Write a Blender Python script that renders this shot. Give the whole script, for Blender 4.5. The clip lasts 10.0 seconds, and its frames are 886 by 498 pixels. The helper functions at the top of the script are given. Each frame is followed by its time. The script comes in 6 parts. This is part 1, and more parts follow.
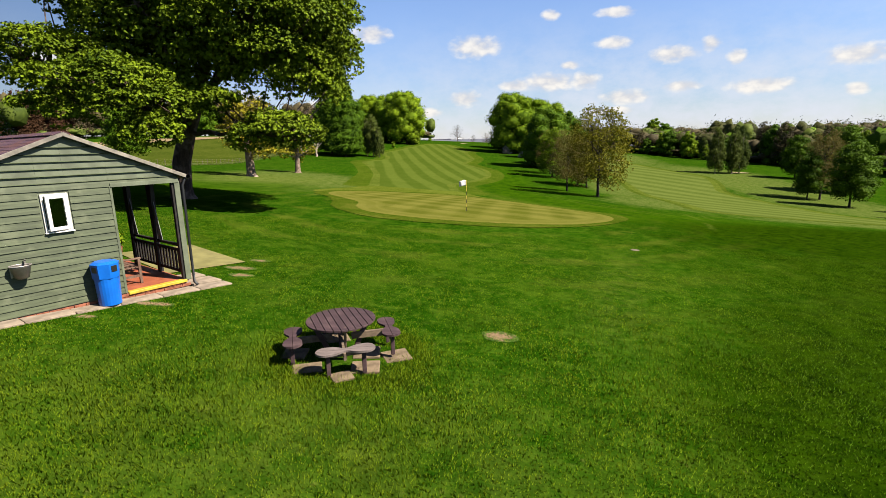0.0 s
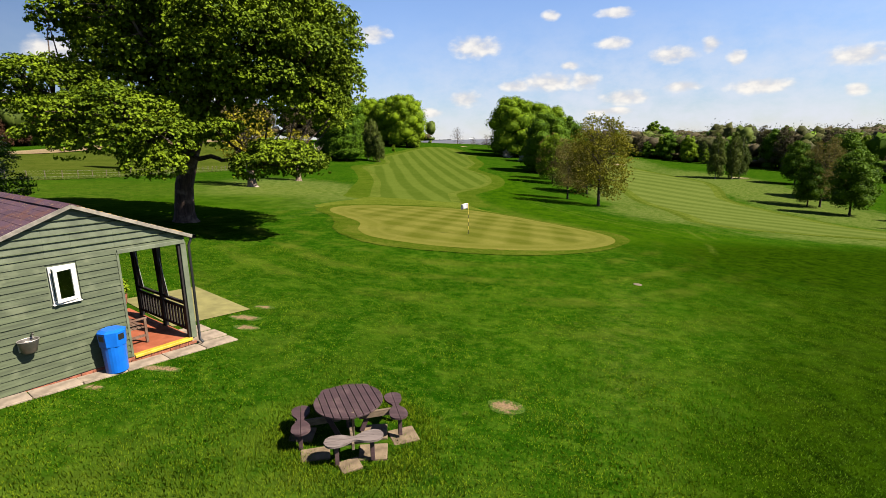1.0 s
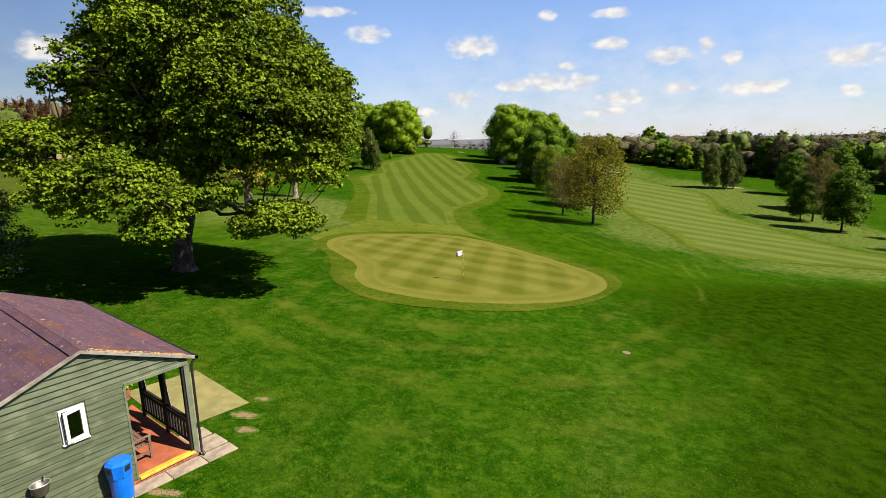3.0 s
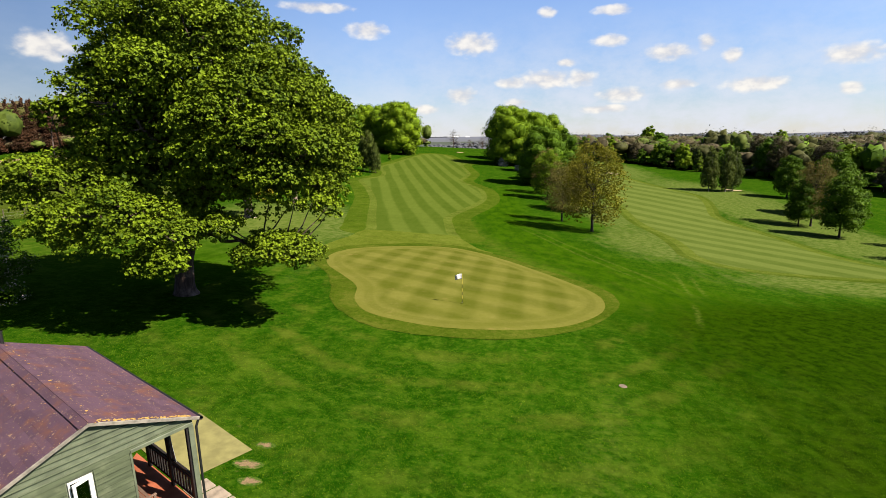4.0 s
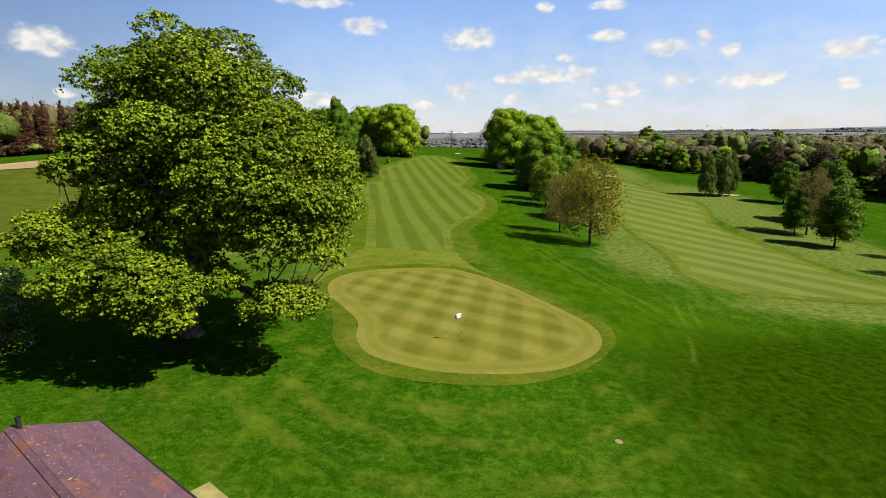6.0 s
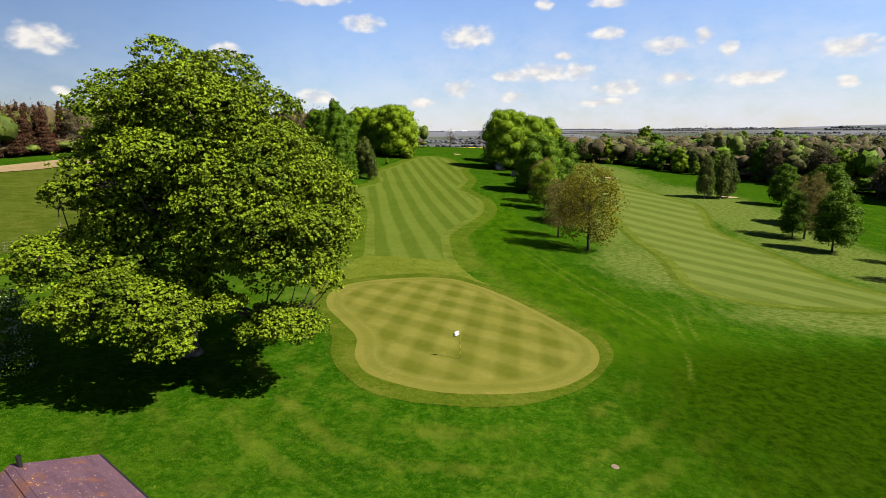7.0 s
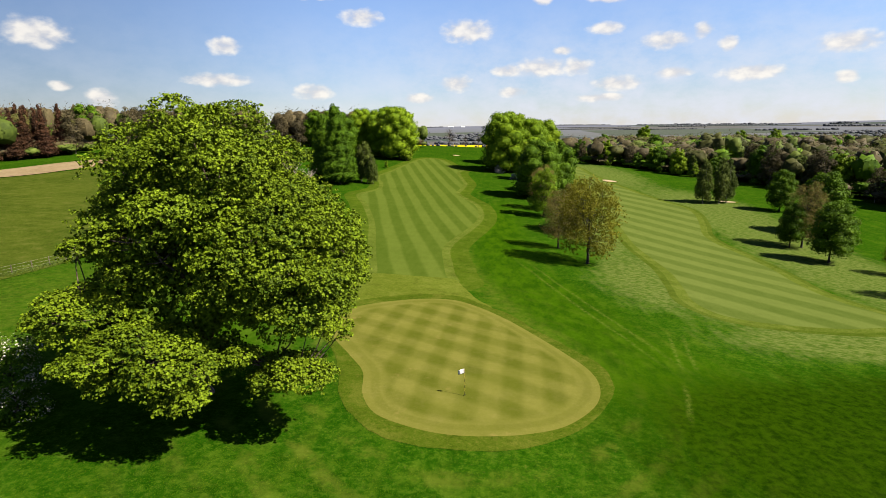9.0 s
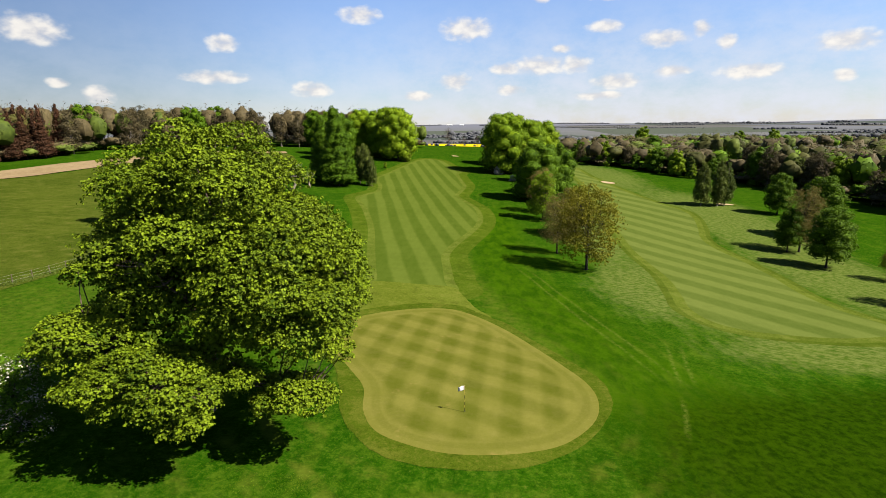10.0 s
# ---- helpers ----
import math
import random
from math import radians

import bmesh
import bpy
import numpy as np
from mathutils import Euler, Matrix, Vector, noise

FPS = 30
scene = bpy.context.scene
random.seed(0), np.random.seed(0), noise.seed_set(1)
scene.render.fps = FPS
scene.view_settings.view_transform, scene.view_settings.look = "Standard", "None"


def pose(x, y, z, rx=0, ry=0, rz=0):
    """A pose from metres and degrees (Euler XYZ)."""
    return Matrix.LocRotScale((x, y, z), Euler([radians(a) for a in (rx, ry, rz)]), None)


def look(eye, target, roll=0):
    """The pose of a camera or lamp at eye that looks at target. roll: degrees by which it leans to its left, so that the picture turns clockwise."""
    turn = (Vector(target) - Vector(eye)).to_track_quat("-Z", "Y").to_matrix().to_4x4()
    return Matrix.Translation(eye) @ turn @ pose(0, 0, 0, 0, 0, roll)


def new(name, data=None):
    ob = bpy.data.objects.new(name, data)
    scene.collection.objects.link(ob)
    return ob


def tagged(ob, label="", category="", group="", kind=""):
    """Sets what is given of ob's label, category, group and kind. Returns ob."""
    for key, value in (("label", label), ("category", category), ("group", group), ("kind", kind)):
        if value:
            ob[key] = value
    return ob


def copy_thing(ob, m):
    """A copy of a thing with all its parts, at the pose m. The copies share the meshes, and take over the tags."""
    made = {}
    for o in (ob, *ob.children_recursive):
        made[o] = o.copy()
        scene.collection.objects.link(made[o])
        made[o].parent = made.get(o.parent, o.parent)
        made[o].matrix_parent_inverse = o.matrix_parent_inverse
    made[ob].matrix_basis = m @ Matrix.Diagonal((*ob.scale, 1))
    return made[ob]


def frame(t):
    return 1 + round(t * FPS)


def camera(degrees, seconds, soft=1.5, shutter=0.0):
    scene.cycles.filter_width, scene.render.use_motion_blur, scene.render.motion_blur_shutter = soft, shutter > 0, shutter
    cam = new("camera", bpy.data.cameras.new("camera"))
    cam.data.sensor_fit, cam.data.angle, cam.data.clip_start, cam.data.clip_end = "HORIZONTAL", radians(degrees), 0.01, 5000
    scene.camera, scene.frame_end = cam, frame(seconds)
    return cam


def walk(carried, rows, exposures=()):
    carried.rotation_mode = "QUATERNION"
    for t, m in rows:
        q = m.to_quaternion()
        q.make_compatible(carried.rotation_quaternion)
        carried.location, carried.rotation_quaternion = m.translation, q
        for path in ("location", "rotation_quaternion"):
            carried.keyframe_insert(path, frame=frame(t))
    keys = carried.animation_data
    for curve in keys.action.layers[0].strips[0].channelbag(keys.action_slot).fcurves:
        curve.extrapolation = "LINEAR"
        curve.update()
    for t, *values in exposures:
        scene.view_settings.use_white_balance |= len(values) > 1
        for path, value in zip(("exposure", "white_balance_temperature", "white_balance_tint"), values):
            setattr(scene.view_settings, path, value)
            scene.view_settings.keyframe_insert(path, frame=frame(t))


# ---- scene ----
cam = camera(83.5, 10.0, soft=0.75)
PATH = [
    (0, (0.463, -0.354, 4.022), (0.269, 1.592, 3.602), -1.1),
    (0.5, (0.432, -0.312, 4.75), (0.239, 1.634, 4.331), -1.0),
    (1, (0.321, -0.083, 5.502), (0.128, 1.863, 5.083), -1.0),
    (1.5, (0.267, 0.041, 6.235), (0.076, 1.987, 5.817), -1.0),
    (2, (0.373, 0.044, 7.061), (0.184, 1.991, 6.643), -1.0),
    (2.5, (0.459, -0.009, 7.853), (0.275, 1.938, 7.435), -0.9),
    (4, (0.49, 0.138, 10.479), (0.313, 2.083, 10.047), -0.8),
    (4.5, (0.472, 0.119, 11.292), (0.296, 2.063, 10.856), -0.8),
    (5, (0.403, 0.112, 12.112), (0.23, 2.056, 11.672), -0.8),
    (5.5, (0.364, 0.124, 12.881), (0.193, 2.066, 12.437), -0.8),
    (7, (0.451, 0.398, 14.954), (0.286, 2.338, 14.498), -0.8),
    (7.5, (0.302, 0.35, 15.747), (0.138, 2.289, 15.288), -0.8),
    (8, (0.173, 0.29, 16.641), (0.011, 2.229, 16.176), -0.8),
    (8.5, (0.063, 0.235, 17.461), (-0.097, 2.172, 16.991), -0.8),
    (9, (0.03, 0.332, 18.214), (-0.129, 2.269, 17.74), -0.8),
    (9.5, (0.005, 0.442, 18.907), (-0.151, 2.378, 18.428), -0.7),
    (10, (-0.086, 0.416, 19.66), (-0.239, 2.352, 19.178), -0.7),
]
walk(cam, [(t, look(eye, target, roll)) for t, eye, target, roll in PATH])

# ---- light ----
SUN_AZ, SUN_EL = 104.7, 47.0          # degrees from +y towards +x, and above the horizon
sun = new("sun", bpy.data.lights.new("sun", "SUN"))
sun.data.energy, sun.data.angle, sun.data.color = 5.0, radians(0.53), (1.0, 0.925, 0.81)
_az, _el = radians(SUN_AZ), radians(SUN_EL)
SUN_FROM = Vector((math.sin(_az) * math.cos(_el), math.cos(_az) * math.cos(_el), math.sin(_el)))
sun.matrix_world = look(SUN_FROM * 200, (0, 0, 0))
scene.view_settings.exposure = 2.0


def node(nt, kind, ins=None, **attrs):
    n = nt.nodes.new(kind)
    for k, v in attrs.items():
        setattr(n, k, v)
    for k, v in (ins or {}).items():
        if isinstance(v, bpy.types.NodeSocket):
            nt.links.new(v, n.inputs[k])
        else:
            n.inputs[k].default_value = v
    return n


def calc(nt, op, a, b=0.0, c=0.0):
    n = node(nt, "ShaderNodeMath", operation=op)
    for i, v in enumerate((a, b, c)):
        if isinstance(v, bpy.types.NodeSocket):
            nt.links.new(v, n.inputs[i])
        else:
            n.inputs[i].default_value = v
    return n.outputs[0]


def ramp(nt, value, lo, hi, to_lo=0.0, to_hi=1.0, smooth=True):
    n = node(nt, "ShaderNodeMapRange", {"Value": value, "From Min": lo, "From Max": hi, "To Min": to_lo, "To Max": to_hi})
    n.interpolation_type = "SMOOTHSTEP" if smooth else "LINEAR"
    return n.outputs[0]


def blend(nt, fac, a, b, mode="MIX"):
    n = node(nt, "ShaderNodeMix", data_type="RGBA", blend_type=mode)
    for i, v in ((0, fac), (6, a), (7, b)):
        if isinstance(v, bpy.types.NodeSocket):
            nt.links.new(v, n.inputs[i])
        else:
            n.inputs[i].default_value = (*v, 1) if isinstance(v, tuple) and len(v) == 3 else v
    return n.outputs[2]


def noise_tex(nt, vector, scale, detail=4.0, rough=0.55, lac=2.0):
    return node(nt, "ShaderNodeTexNoise", {"Vector": vector, "Scale": scale, "Detail": detail, "Roughness": rough, "Lacunarity": lac}).outputs[0]


# azimuth, elevation, half width and half height of the small fair-weather clouds, in degrees
CLOUDS = [
    (-41.8, 8.3, 2.2, 1.1), (-13.0, 11.3, 2.0, 0.8), (-1.7, 9.9, 2.6, 1.1), (-2.9, 4.7, 1.6, 0.8), (2.6, 5.9, 1.6, 0.6), (6.2, 6.1, 2.7, 0.9),
    (9.9, 6.1, 1.4, 0.8), (14.0, 4.3, 2.3, 0.7), (12.5, 2.9, 2.4, 0.4), (8.3, 7.7, 0.9, 0.4), (6.2, 12.6, 0.9, 0.5), (12.7, 9.6, 1.6, 0.6)]
CLOUDS += [
    (18.3, 8.1, 2.1, 0.8), (21.6, 8.8, 0.8, 0.7), (23.9, 7.4, 0.8, 0.7), (19.4, 5.1, 1.6, 0.5), (26.2, 4.7, 2.4, 0.7), (33.0, 6.7, 2.2, 0.8),
    (33.2, 3.9, 0.8, 0.5), (-18.0, 13.3, 3.2, 0.5), (12.8, 12.4, 1.7, 0.5), (-18.4, 3.9, 1.8, 0.8), (-27.9, 5.0, 2.9, 0.6)]
CLOUDS += [(-26.8, 8.2, 1.3, 0.8), (-37.9, 3.1, 1.1, 0.8), (-40.7, 4.1, 0.8, 0.4), (-7.1, 3.2, 1.5, 0.5), (3.2, 3.7, 1.5, 0.5)]


def build_world():
    world = bpy.data.worlds.new("sky")
    scene.world = world
    world.use_nodes = True
    nt = world.node_tree
    nt.nodes.clear()
    sky = node(nt, "ShaderNodeTexSky", sky_type="NISHITA", sun_disc=False)
    sky.sun_elevation, sky.sun_rotation = radians(SUN_EL), radians(SUN_AZ)
    sky.altitude, sky.air_density, sky.dust_density, sky.ozone_density = 0, 1.0, 0.15, 3.5
    d = node(nt, "ShaderNodeTexCoord").outputs["Generated"]
    xyz = node(nt, "ShaderNodeSeparateXYZ", {0: d})
    az = calc(nt, "DEGREES", calc(nt, "ARCTAN2", xyz.outputs[0], xyz.outputs[1]))
    el = calc(nt, "DEGREES", calc(nt, "ARCSINE", xyz.outputs[2]))
    field = None
    for a, e, w, h in CLOUDS:
        dx = calc(nt, "DIVIDE", calc(nt, "SUBTRACT", az, a), w * 1.12)
        dy = calc(nt, "DIVIDE", calc(nt, "SUBTRACT", el, e), h * 1.12)
        f = calc(nt, "SUBTRACT", 1.0, calc(nt, "ADD", calc(nt, "MULTIPLY", dx, dx), calc(nt, "MULTIPLY", dy, dy)))
        field = f if field is None else calc(nt, "MAXIMUM", field, f)
    ang = node(nt, "ShaderNodeCombineXYZ", {0: az, 1: calc(nt, "MULTIPLY", el, 1.6), 2: 0.0}).outputs[0]
    puff = noise_tex(nt, ang, 0.62, 5.0, 0.48)
    wisp = noise_tex(nt, ang, 0.22, 7.0, 0.66)
    field = calc(nt, "ADD", field, calc(nt, "MULTIPLY", calc(nt, "SUBTRACT", puff, 0.5), 2.7))
    mask = ramp(nt, field, -0.35, 1.1)
    # the same kind of cloud goes on round the rest of the horizon
    rest = calc(nt, "MULTIPLY", ramp(nt, noise_tex(nt, ang, 0.16, 6.0, 0.6), 0.60, 0.70), ramp(nt, calc(nt, "ABSOLUTE", az), 52.0, 62.0))
    rest = calc(nt, "MULTIPLY", rest, ramp(nt, el, 1.0, 5.0))
    mask = calc(nt, "MAXIMUM", mask, rest)
    haze = calc(nt, "MULTIPLY", ramp(nt, wisp, 0.2, 0.7), ramp(nt, el, 15.0, 0.0, 0.0, 0.85))
    haze = calc(nt, "MULTIPLY", haze, ramp(nt, xyz.outputs[0], -0.6, 0.2, 0.3, 1.0))
    body = blend(nt, ramp(nt, puff, 0.35, 0.7), (4.8, 4.7, 4.8), (7.0, 6.6, 6.0))
    # the sky is deeper away from the sun
    low = calc(nt, "MULTIPLY", ramp(nt, el, 0.0, 16.0, 0.68, 1.0), ramp(nt, xyz.outputs[0], -0.78, -0.15, 0.56, 1.1))
    tint = blend(nt, 1.0, sky.outputs[0], node(nt, "ShaderNodeCombineXYZ", {0: calc(nt, "MULTIPLY", low, 1.02), 1: low, 2: calc(nt, "MULTIPLY", low, 1.12)}).outputs[0], "MULTIPLY")
    col = blend(nt, haze, tint, (5.3, 5.5, 6.2))
    col = blend(nt, calc(nt, "MULTIPLY", mask, 0.86), col, body)
    # below the horizon the sky's own ground colour goes on
    bg = node(nt, "ShaderNodeBackground", {"Color": col, "Strength": 0.0372})
    nt.links.new(bg.outputs[0], node(nt, "ShaderNodeOutputWorld").inputs[0])


build_world()

# ---- lie of the land ----
PROFILE = [(-400, 2), (-60, .6), (0, .15), (10, 0), (22, -.28), (27, -.5), (33, -.58), (41, -1.2), (60, -2.6), (87, -4), (105, -4.7), (117, -4.9), (130, -4.6),
           (168, -3.4), (205, -1.6), (240, .2), (262, 1.3), (300, 2.4), (360, 3.3), (420, 2.2), (520, -2), (800, -8), (1500, -10), (3000, -4), (5000, 6)]
CROSSFALL = [(-400, -.04), (0, -.066), (12, -.076), (30, -.073), (60, -.082), (90, -.09), (110, -.086), (170, -.066), (240, -.085), (300, -.07), (400, -.045), (600, -.02), (1200, -.004), (5000, 0)]
YS = np.arange(-450, 5200, 1.0)


def smoothed(rows, sigma):
    k = np.exp(-0.5 * (np.arange(-4 * sigma, 4 * sigma + 1) / sigma) ** 2)
    a = np.interp(YS, *zip(*rows))
    return np.convolve(np.pad(a, 4 * sigma, mode="edge"), k / k.sum(), "valid")


FALL_Y, FALL_X = smoothed(PROFILE, 5), smoothed(CROSSFALL, 8)


def ground_z(x, y):
    x, y = np.asarray(x, float), np.asarray(y, float)
    z = np.interp(y, YS, FALL_Y) + np.interp(y, YS, FALL_X) * 130 * np.tanh(x / 130)
    far = np.clip((np.hypot(x, y) - 1500) / 2000, 0, 1)
    z = z + far * (16 + 10 * np.sin(x / 700 + 1.3) + 12 * np.exp(-((x - 3300) / 900) ** 2))
    return z


def gz(x, y):
    return float(ground_z(x, y))


# ---- making meshes ----
def mesh_from(name, verts, faces):
    me = bpy.data.meshes.new(name)
    verts, faces = np.asarray(verts, np.float32), np.asarray(faces, np.int32)
    n, k = faces.shape
    me.vertices.add(len(verts))
    me.vertices.foreach_set("co", verts.ravel())
    me.loops.add(n * k)
    me.loops.foreach_set("vertex_index", faces.ravel())
    me.polygons.add(n)
    me.polygons.foreach_set("loop_start", np.arange(0, n * k, k, dtype=np.int32))
    me.polygons.foreach_set("loop_total", np.full(n, k, np.int32))
    me.update(calc_edges=True)
    return me


def mesh_of(bm, name, smooth=False):
    me = bpy.data.meshes.new(name)
    bm.to_mesh(me)
    bm.free()
    if smooth:
        me.polygons.foreach_set("use_smooth", [True] * len(me.polygons))
    return me


def part(name, data, material, parent=None, label="", smooth=False):
    """One mesh object, from a bmesh or a mesh, under a thing or a part."""
    me = mesh_of(data, name, smooth) if isinstance(data, bmesh.types.BMesh) else data
    if not me.materials:
        me.materials.append(material)
    ob = new(name, me)
    if parent:
        ob.parent = parent
    return tagged(ob, label)


def thing(name, label, category, m=None, group="", kind=""):
    ob = new(name)
    ob.empty_display_size = 0.2
    if m is not None:
        ob.matrix_basis = m
    return tagged(ob, label, category, group, kind)


def add_box(bm, size, m=None, bevel=0.0):
    made = bmesh.ops.create_cube(bm, size=1.0, matrix=(m or Matrix()) @ Matrix.Diagonal((*size, 1)))["verts"]
    if bevel:
        edges = list({e for v in made for e in v.link_edges})
        bmesh.ops.bevel(bm, geom=edges, offset=bevel, segments=1, affect="EDGES")
    return made


def box(size, centre=(0, 0, 0), bevel=0.0, rz=0.0):
    bm = bmesh.new()
    add_box(bm, size, pose(*centre, 0, 0, rz), bevel)
    return bm


def prism(outline, z0, z1, bevel=0.0):
    """An upright slab over an outline in x and y."""
    bm = bmesh.new()
    low = [bm.verts.new((x, y, z0)) for x, y in outline]
    face = bm.faces.new(low)
    out = bmesh.ops.extrude_face_region(bm, geom=[face])["geom"]
    bmesh.ops.translate(bm, vec=(0, 0, z1 - z0), verts=[v for v in out if isinstance(v, bmesh.types.BMVert)])
    bmesh.ops.recalc_face_normals(bm, faces=bm.faces)
    if bevel:
        bmesh.ops.bevel(bm, geom=list(bm.edges), offset=bevel, segments=1, affect="EDGES")
    return bm


def tube_arrays(points, radii, sides=8):
    """Verts and quads of a tapered tube along points."""
    pts, out = np.asarray(points, float), []
    tang = np.gradient(pts, axis=0)
    tang /= np.linalg.norm(tang, axis=1, keepdims=True) + 1e-9
    for p, t, r in zip(pts, tang, radii):
        side = np.cross(t, (0.13, 0.97, 0.2))
        side /= np.linalg.norm(side) + 1e-9
        other = np.cross(t, side)
        a = np.arange(sides) * 2 * np.pi / sides
        out.append(p + r * (np.cos(a)[:, None] * side + np.sin(a)[:, None] * other))
    n, quads = len(pts), []
    for i in range(n - 1):
        for j in range(sides):
            k = (j + 1) % sides
            quads.append((i * sides + j, i * sides + k, (i + 1) * sides + k, (i + 1) * sides + j))
    return np.concatenate(out), np.array(quads)


def tubes_mesh(name, tubes, sides=8):
    verts, faces, base = [], [], 0
    for points, radii in tubes:
        v, f = tube_arrays(points, radii, sides)
        verts.append(v), faces.append(f + base)
        base += len(v)
    me = mesh_from(name, np.concatenate(verts), np.concatenate(faces))
    me.polygons.foreach_set("use_smooth", [True] * len(me.polygons))
    return me


# ---- materials ----
def material(name, rough=0.8, metal=0.0, spec=0.3):
    m = bpy.data.materials.new(name)
    m.use_nodes = True
    nt = m.node_tree
    b = nt.nodes["Principled BSDF"]
    b.inputs["Roughness"].default_value, b.inputs["Metallic"].default_value = rough, metal
    b.inputs["Specular IOR Level"].default_value = spec
    pos = node(nt, "ShaderNodeNewGeometry").outputs["Position"]
    return m, nt, b, pos


BASE_SCALE = 0.68     # scales every base colour down so shade renders darker at the raised exposure


def finish(nt, b, colour, height=None, strength=0.3, distance=0.02):
    nt.links.new(blend(nt, 1.0, colour, (BASE_SCALE, BASE_SCALE * 0.95, BASE_SCALE * 0.92), "MULTIPLY"), b.inputs["Base Color"])
    if height is not None:
        bump = node(nt, "ShaderNodeBump", {"Height": height, "Strength": strength, "Distance": distance})
        nt.links.new(bump.outputs[0], b.inputs["Normal"])


def stretched(nt, pos, sx, sy, sz, rz=0.0):
    return node(nt, "ShaderNodeMapping", {"Vector": pos, "Rotation": (0, 0, radians(rz)), "Scale": (sx, sy, sz)}).outputs[0]


def plain(name, colour, rough=0.6, metal=0.0, wear=0.25, scale=6.0, bump=0.15, spec=0.4):
    """A plain surface with a little grain and dirt."""
    m, nt, b, pos = material(name, rough, metal, spec)
    obj = node(nt, "ShaderNodeTexCoord").outputs["Object"]
    big, fine = noise_tex(nt, obj, scale, 5), noise_tex(nt, obj, scale * 14, 3)
    dark = tuple(c * (1 - wear) for c in colour)
    light = tuple(min(1, c * (1 + wear * 0.6)) for c in colour)
    col = blend(nt, ramp(nt, big, 0.3, 0.7), dark, light)
    col = blend(nt, calc(nt, "MULTIPLY", ramp(nt, fine, 0.45, 0.75), 0.3), col, dark)
    finish(nt, b, col, fine, bump, 0.004)
    return m


def wood(name, colour, pale, rough=0.8, along=0):
    """Weathered boards: long grain, pale worn streaks, a tone of its own for each piece."""
    m, nt, b, _ = material(name, rough, 0, 0.25)
    obj = node(nt, "ShaderNodeTexCoord").outputs["Object"]
    s = [22.0, 22.0, 22.0]
    s[along] = 1.6
    grain = noise_tex(nt, stretched(nt, obj, *s), 1.0, 6, 0.65)
    stain = noise_tex(nt, obj, 3.1, 4)
    rnd = node(nt, "ShaderNodeObjectInfo").outputs["Random"]
    dark = tuple(c * 0.55 for c in colour)
    col = blend(nt, ramp(nt, grain, 0.3, 0.7), dark, colour)
    col = blend(nt, calc(nt, "MULTIPLY", ramp(nt, stain, 0.5, 0.72), 0.55), col, pale)
    col = blend(nt, 1.0, col, blend(nt, rnd, (0.9, 0.9, 0.9), (1.08, 1.07, 1.06)), "MULTIPLY")
    finish(nt, b, col, grain, 0.5, 0.006)
    return m


def turf(name, lush, mid, dry, blade=(60.0, 60.0), bump=0.5):
    """Grass seen from above: lush and dry patches, faint wheel and mower streaks, blade grain."""
    m, nt, b, pos = material(name, 0.9, 0, 0.0)
    flat = stretched(nt, pos, 1, 1, 0.0)
    big = noise_tex(nt, flat, 0.055, 5, 0.6)
    midn = noise_tex(nt, flat, 0.42, 5, 0.62)
    small = noise_tex(nt, flat, 2.6, 8, 0.74)
    fine = noise_tex(nt, stretched(nt, pos, blade[0], blade[1], 20), 1.0, 3, 0.6)
    pale = tuple(min(1, c * 1.3) for c in dry)
    deep = tuple(c * 0.5 for c in lush)
    col = blend(nt, ramp(nt, big, 0.38, 0.62), lush, mid)
    col = blend(nt, calc(nt, "MULTIPLY", ramp(nt, midn, 0.5, 0.66), 0.5), col, dry)
    col = blend(nt, calc(nt, "MULTIPLY", ramp(nt, midn, 0.48, 0.36), 0.4), col, deep)
    col = blend(nt, calc(nt, "MULTIPLY", ramp(nt, small, 0.5, 0.64), 0.5), col, dry)
    col = blend(nt, calc(nt, "MULTIPLY", ramp(nt, small, 0.48, 0.36), 0.5), col, deep)
    tuft = noise_tex(nt, flat, 8.5, 4, 0.7)
    col = blend(nt, calc(nt, "MULTIPLY", ramp(nt, tuft, 0.52, 0.66), 0.35), col, pale)
    col = blend(nt, calc(nt, "MULTIPLY", ramp(nt, tuft, 0.48, 0.36), 0.35), col, deep)
    grit = noise_tex(nt, flat, 24.0, 3, 0.7)
    col = blend(nt, calc(nt, "MULTIPLY", ramp(nt, grit, 0.53, 0.66), 0.25), col, pale)
    col = blend(nt, calc(nt, "MULTIPLY", ramp(nt, grit, 0.47, 0.36), 0.25), col, deep)
    col = blend(nt, calc(nt, "MULTIPLY", ramp(nt, fine, 0.55, 0.3), 0.25), col, deep)
    height = calc(nt, "ADD", calc(nt, "MULTIPLY", small, 0.7), calc(nt, "MULTIPLY", fine, 0.3))
    return m, nt, b, pos, col, height, bump


def band(nt, pos, dx, dy, period, shift=0.0, wobble=None, soft=0.35):
    """0 to 1 in even bands whose normal is (dx, dy), with mown, slightly unsteady edges."""
    xyz = node(nt, "ShaderNodeSeparateXYZ", {0: pos})
    v = calc(nt, "ADD", calc(nt, "MULTIPLY", xyz.outputs[0], dx), calc(nt, "MULTIPLY", xyz.outputs[1], dy))
    if wobble is not None:
        v = calc(nt, "ADD", v, wobble)
    s = calc(nt, "SINE", calc(nt, "MULTIPLY_ADD", v, 2 * math.pi / period, shift))
    return ramp(nt, s, -soft, soft)


def wobbling(nt, pos, amount):
    return calc(nt, "MULTIPLY", calc(nt, "SUBTRACT", noise_tex(nt, stretched(nt, pos, 1, 1, 0), 0.05, 2), 0.5), amount)


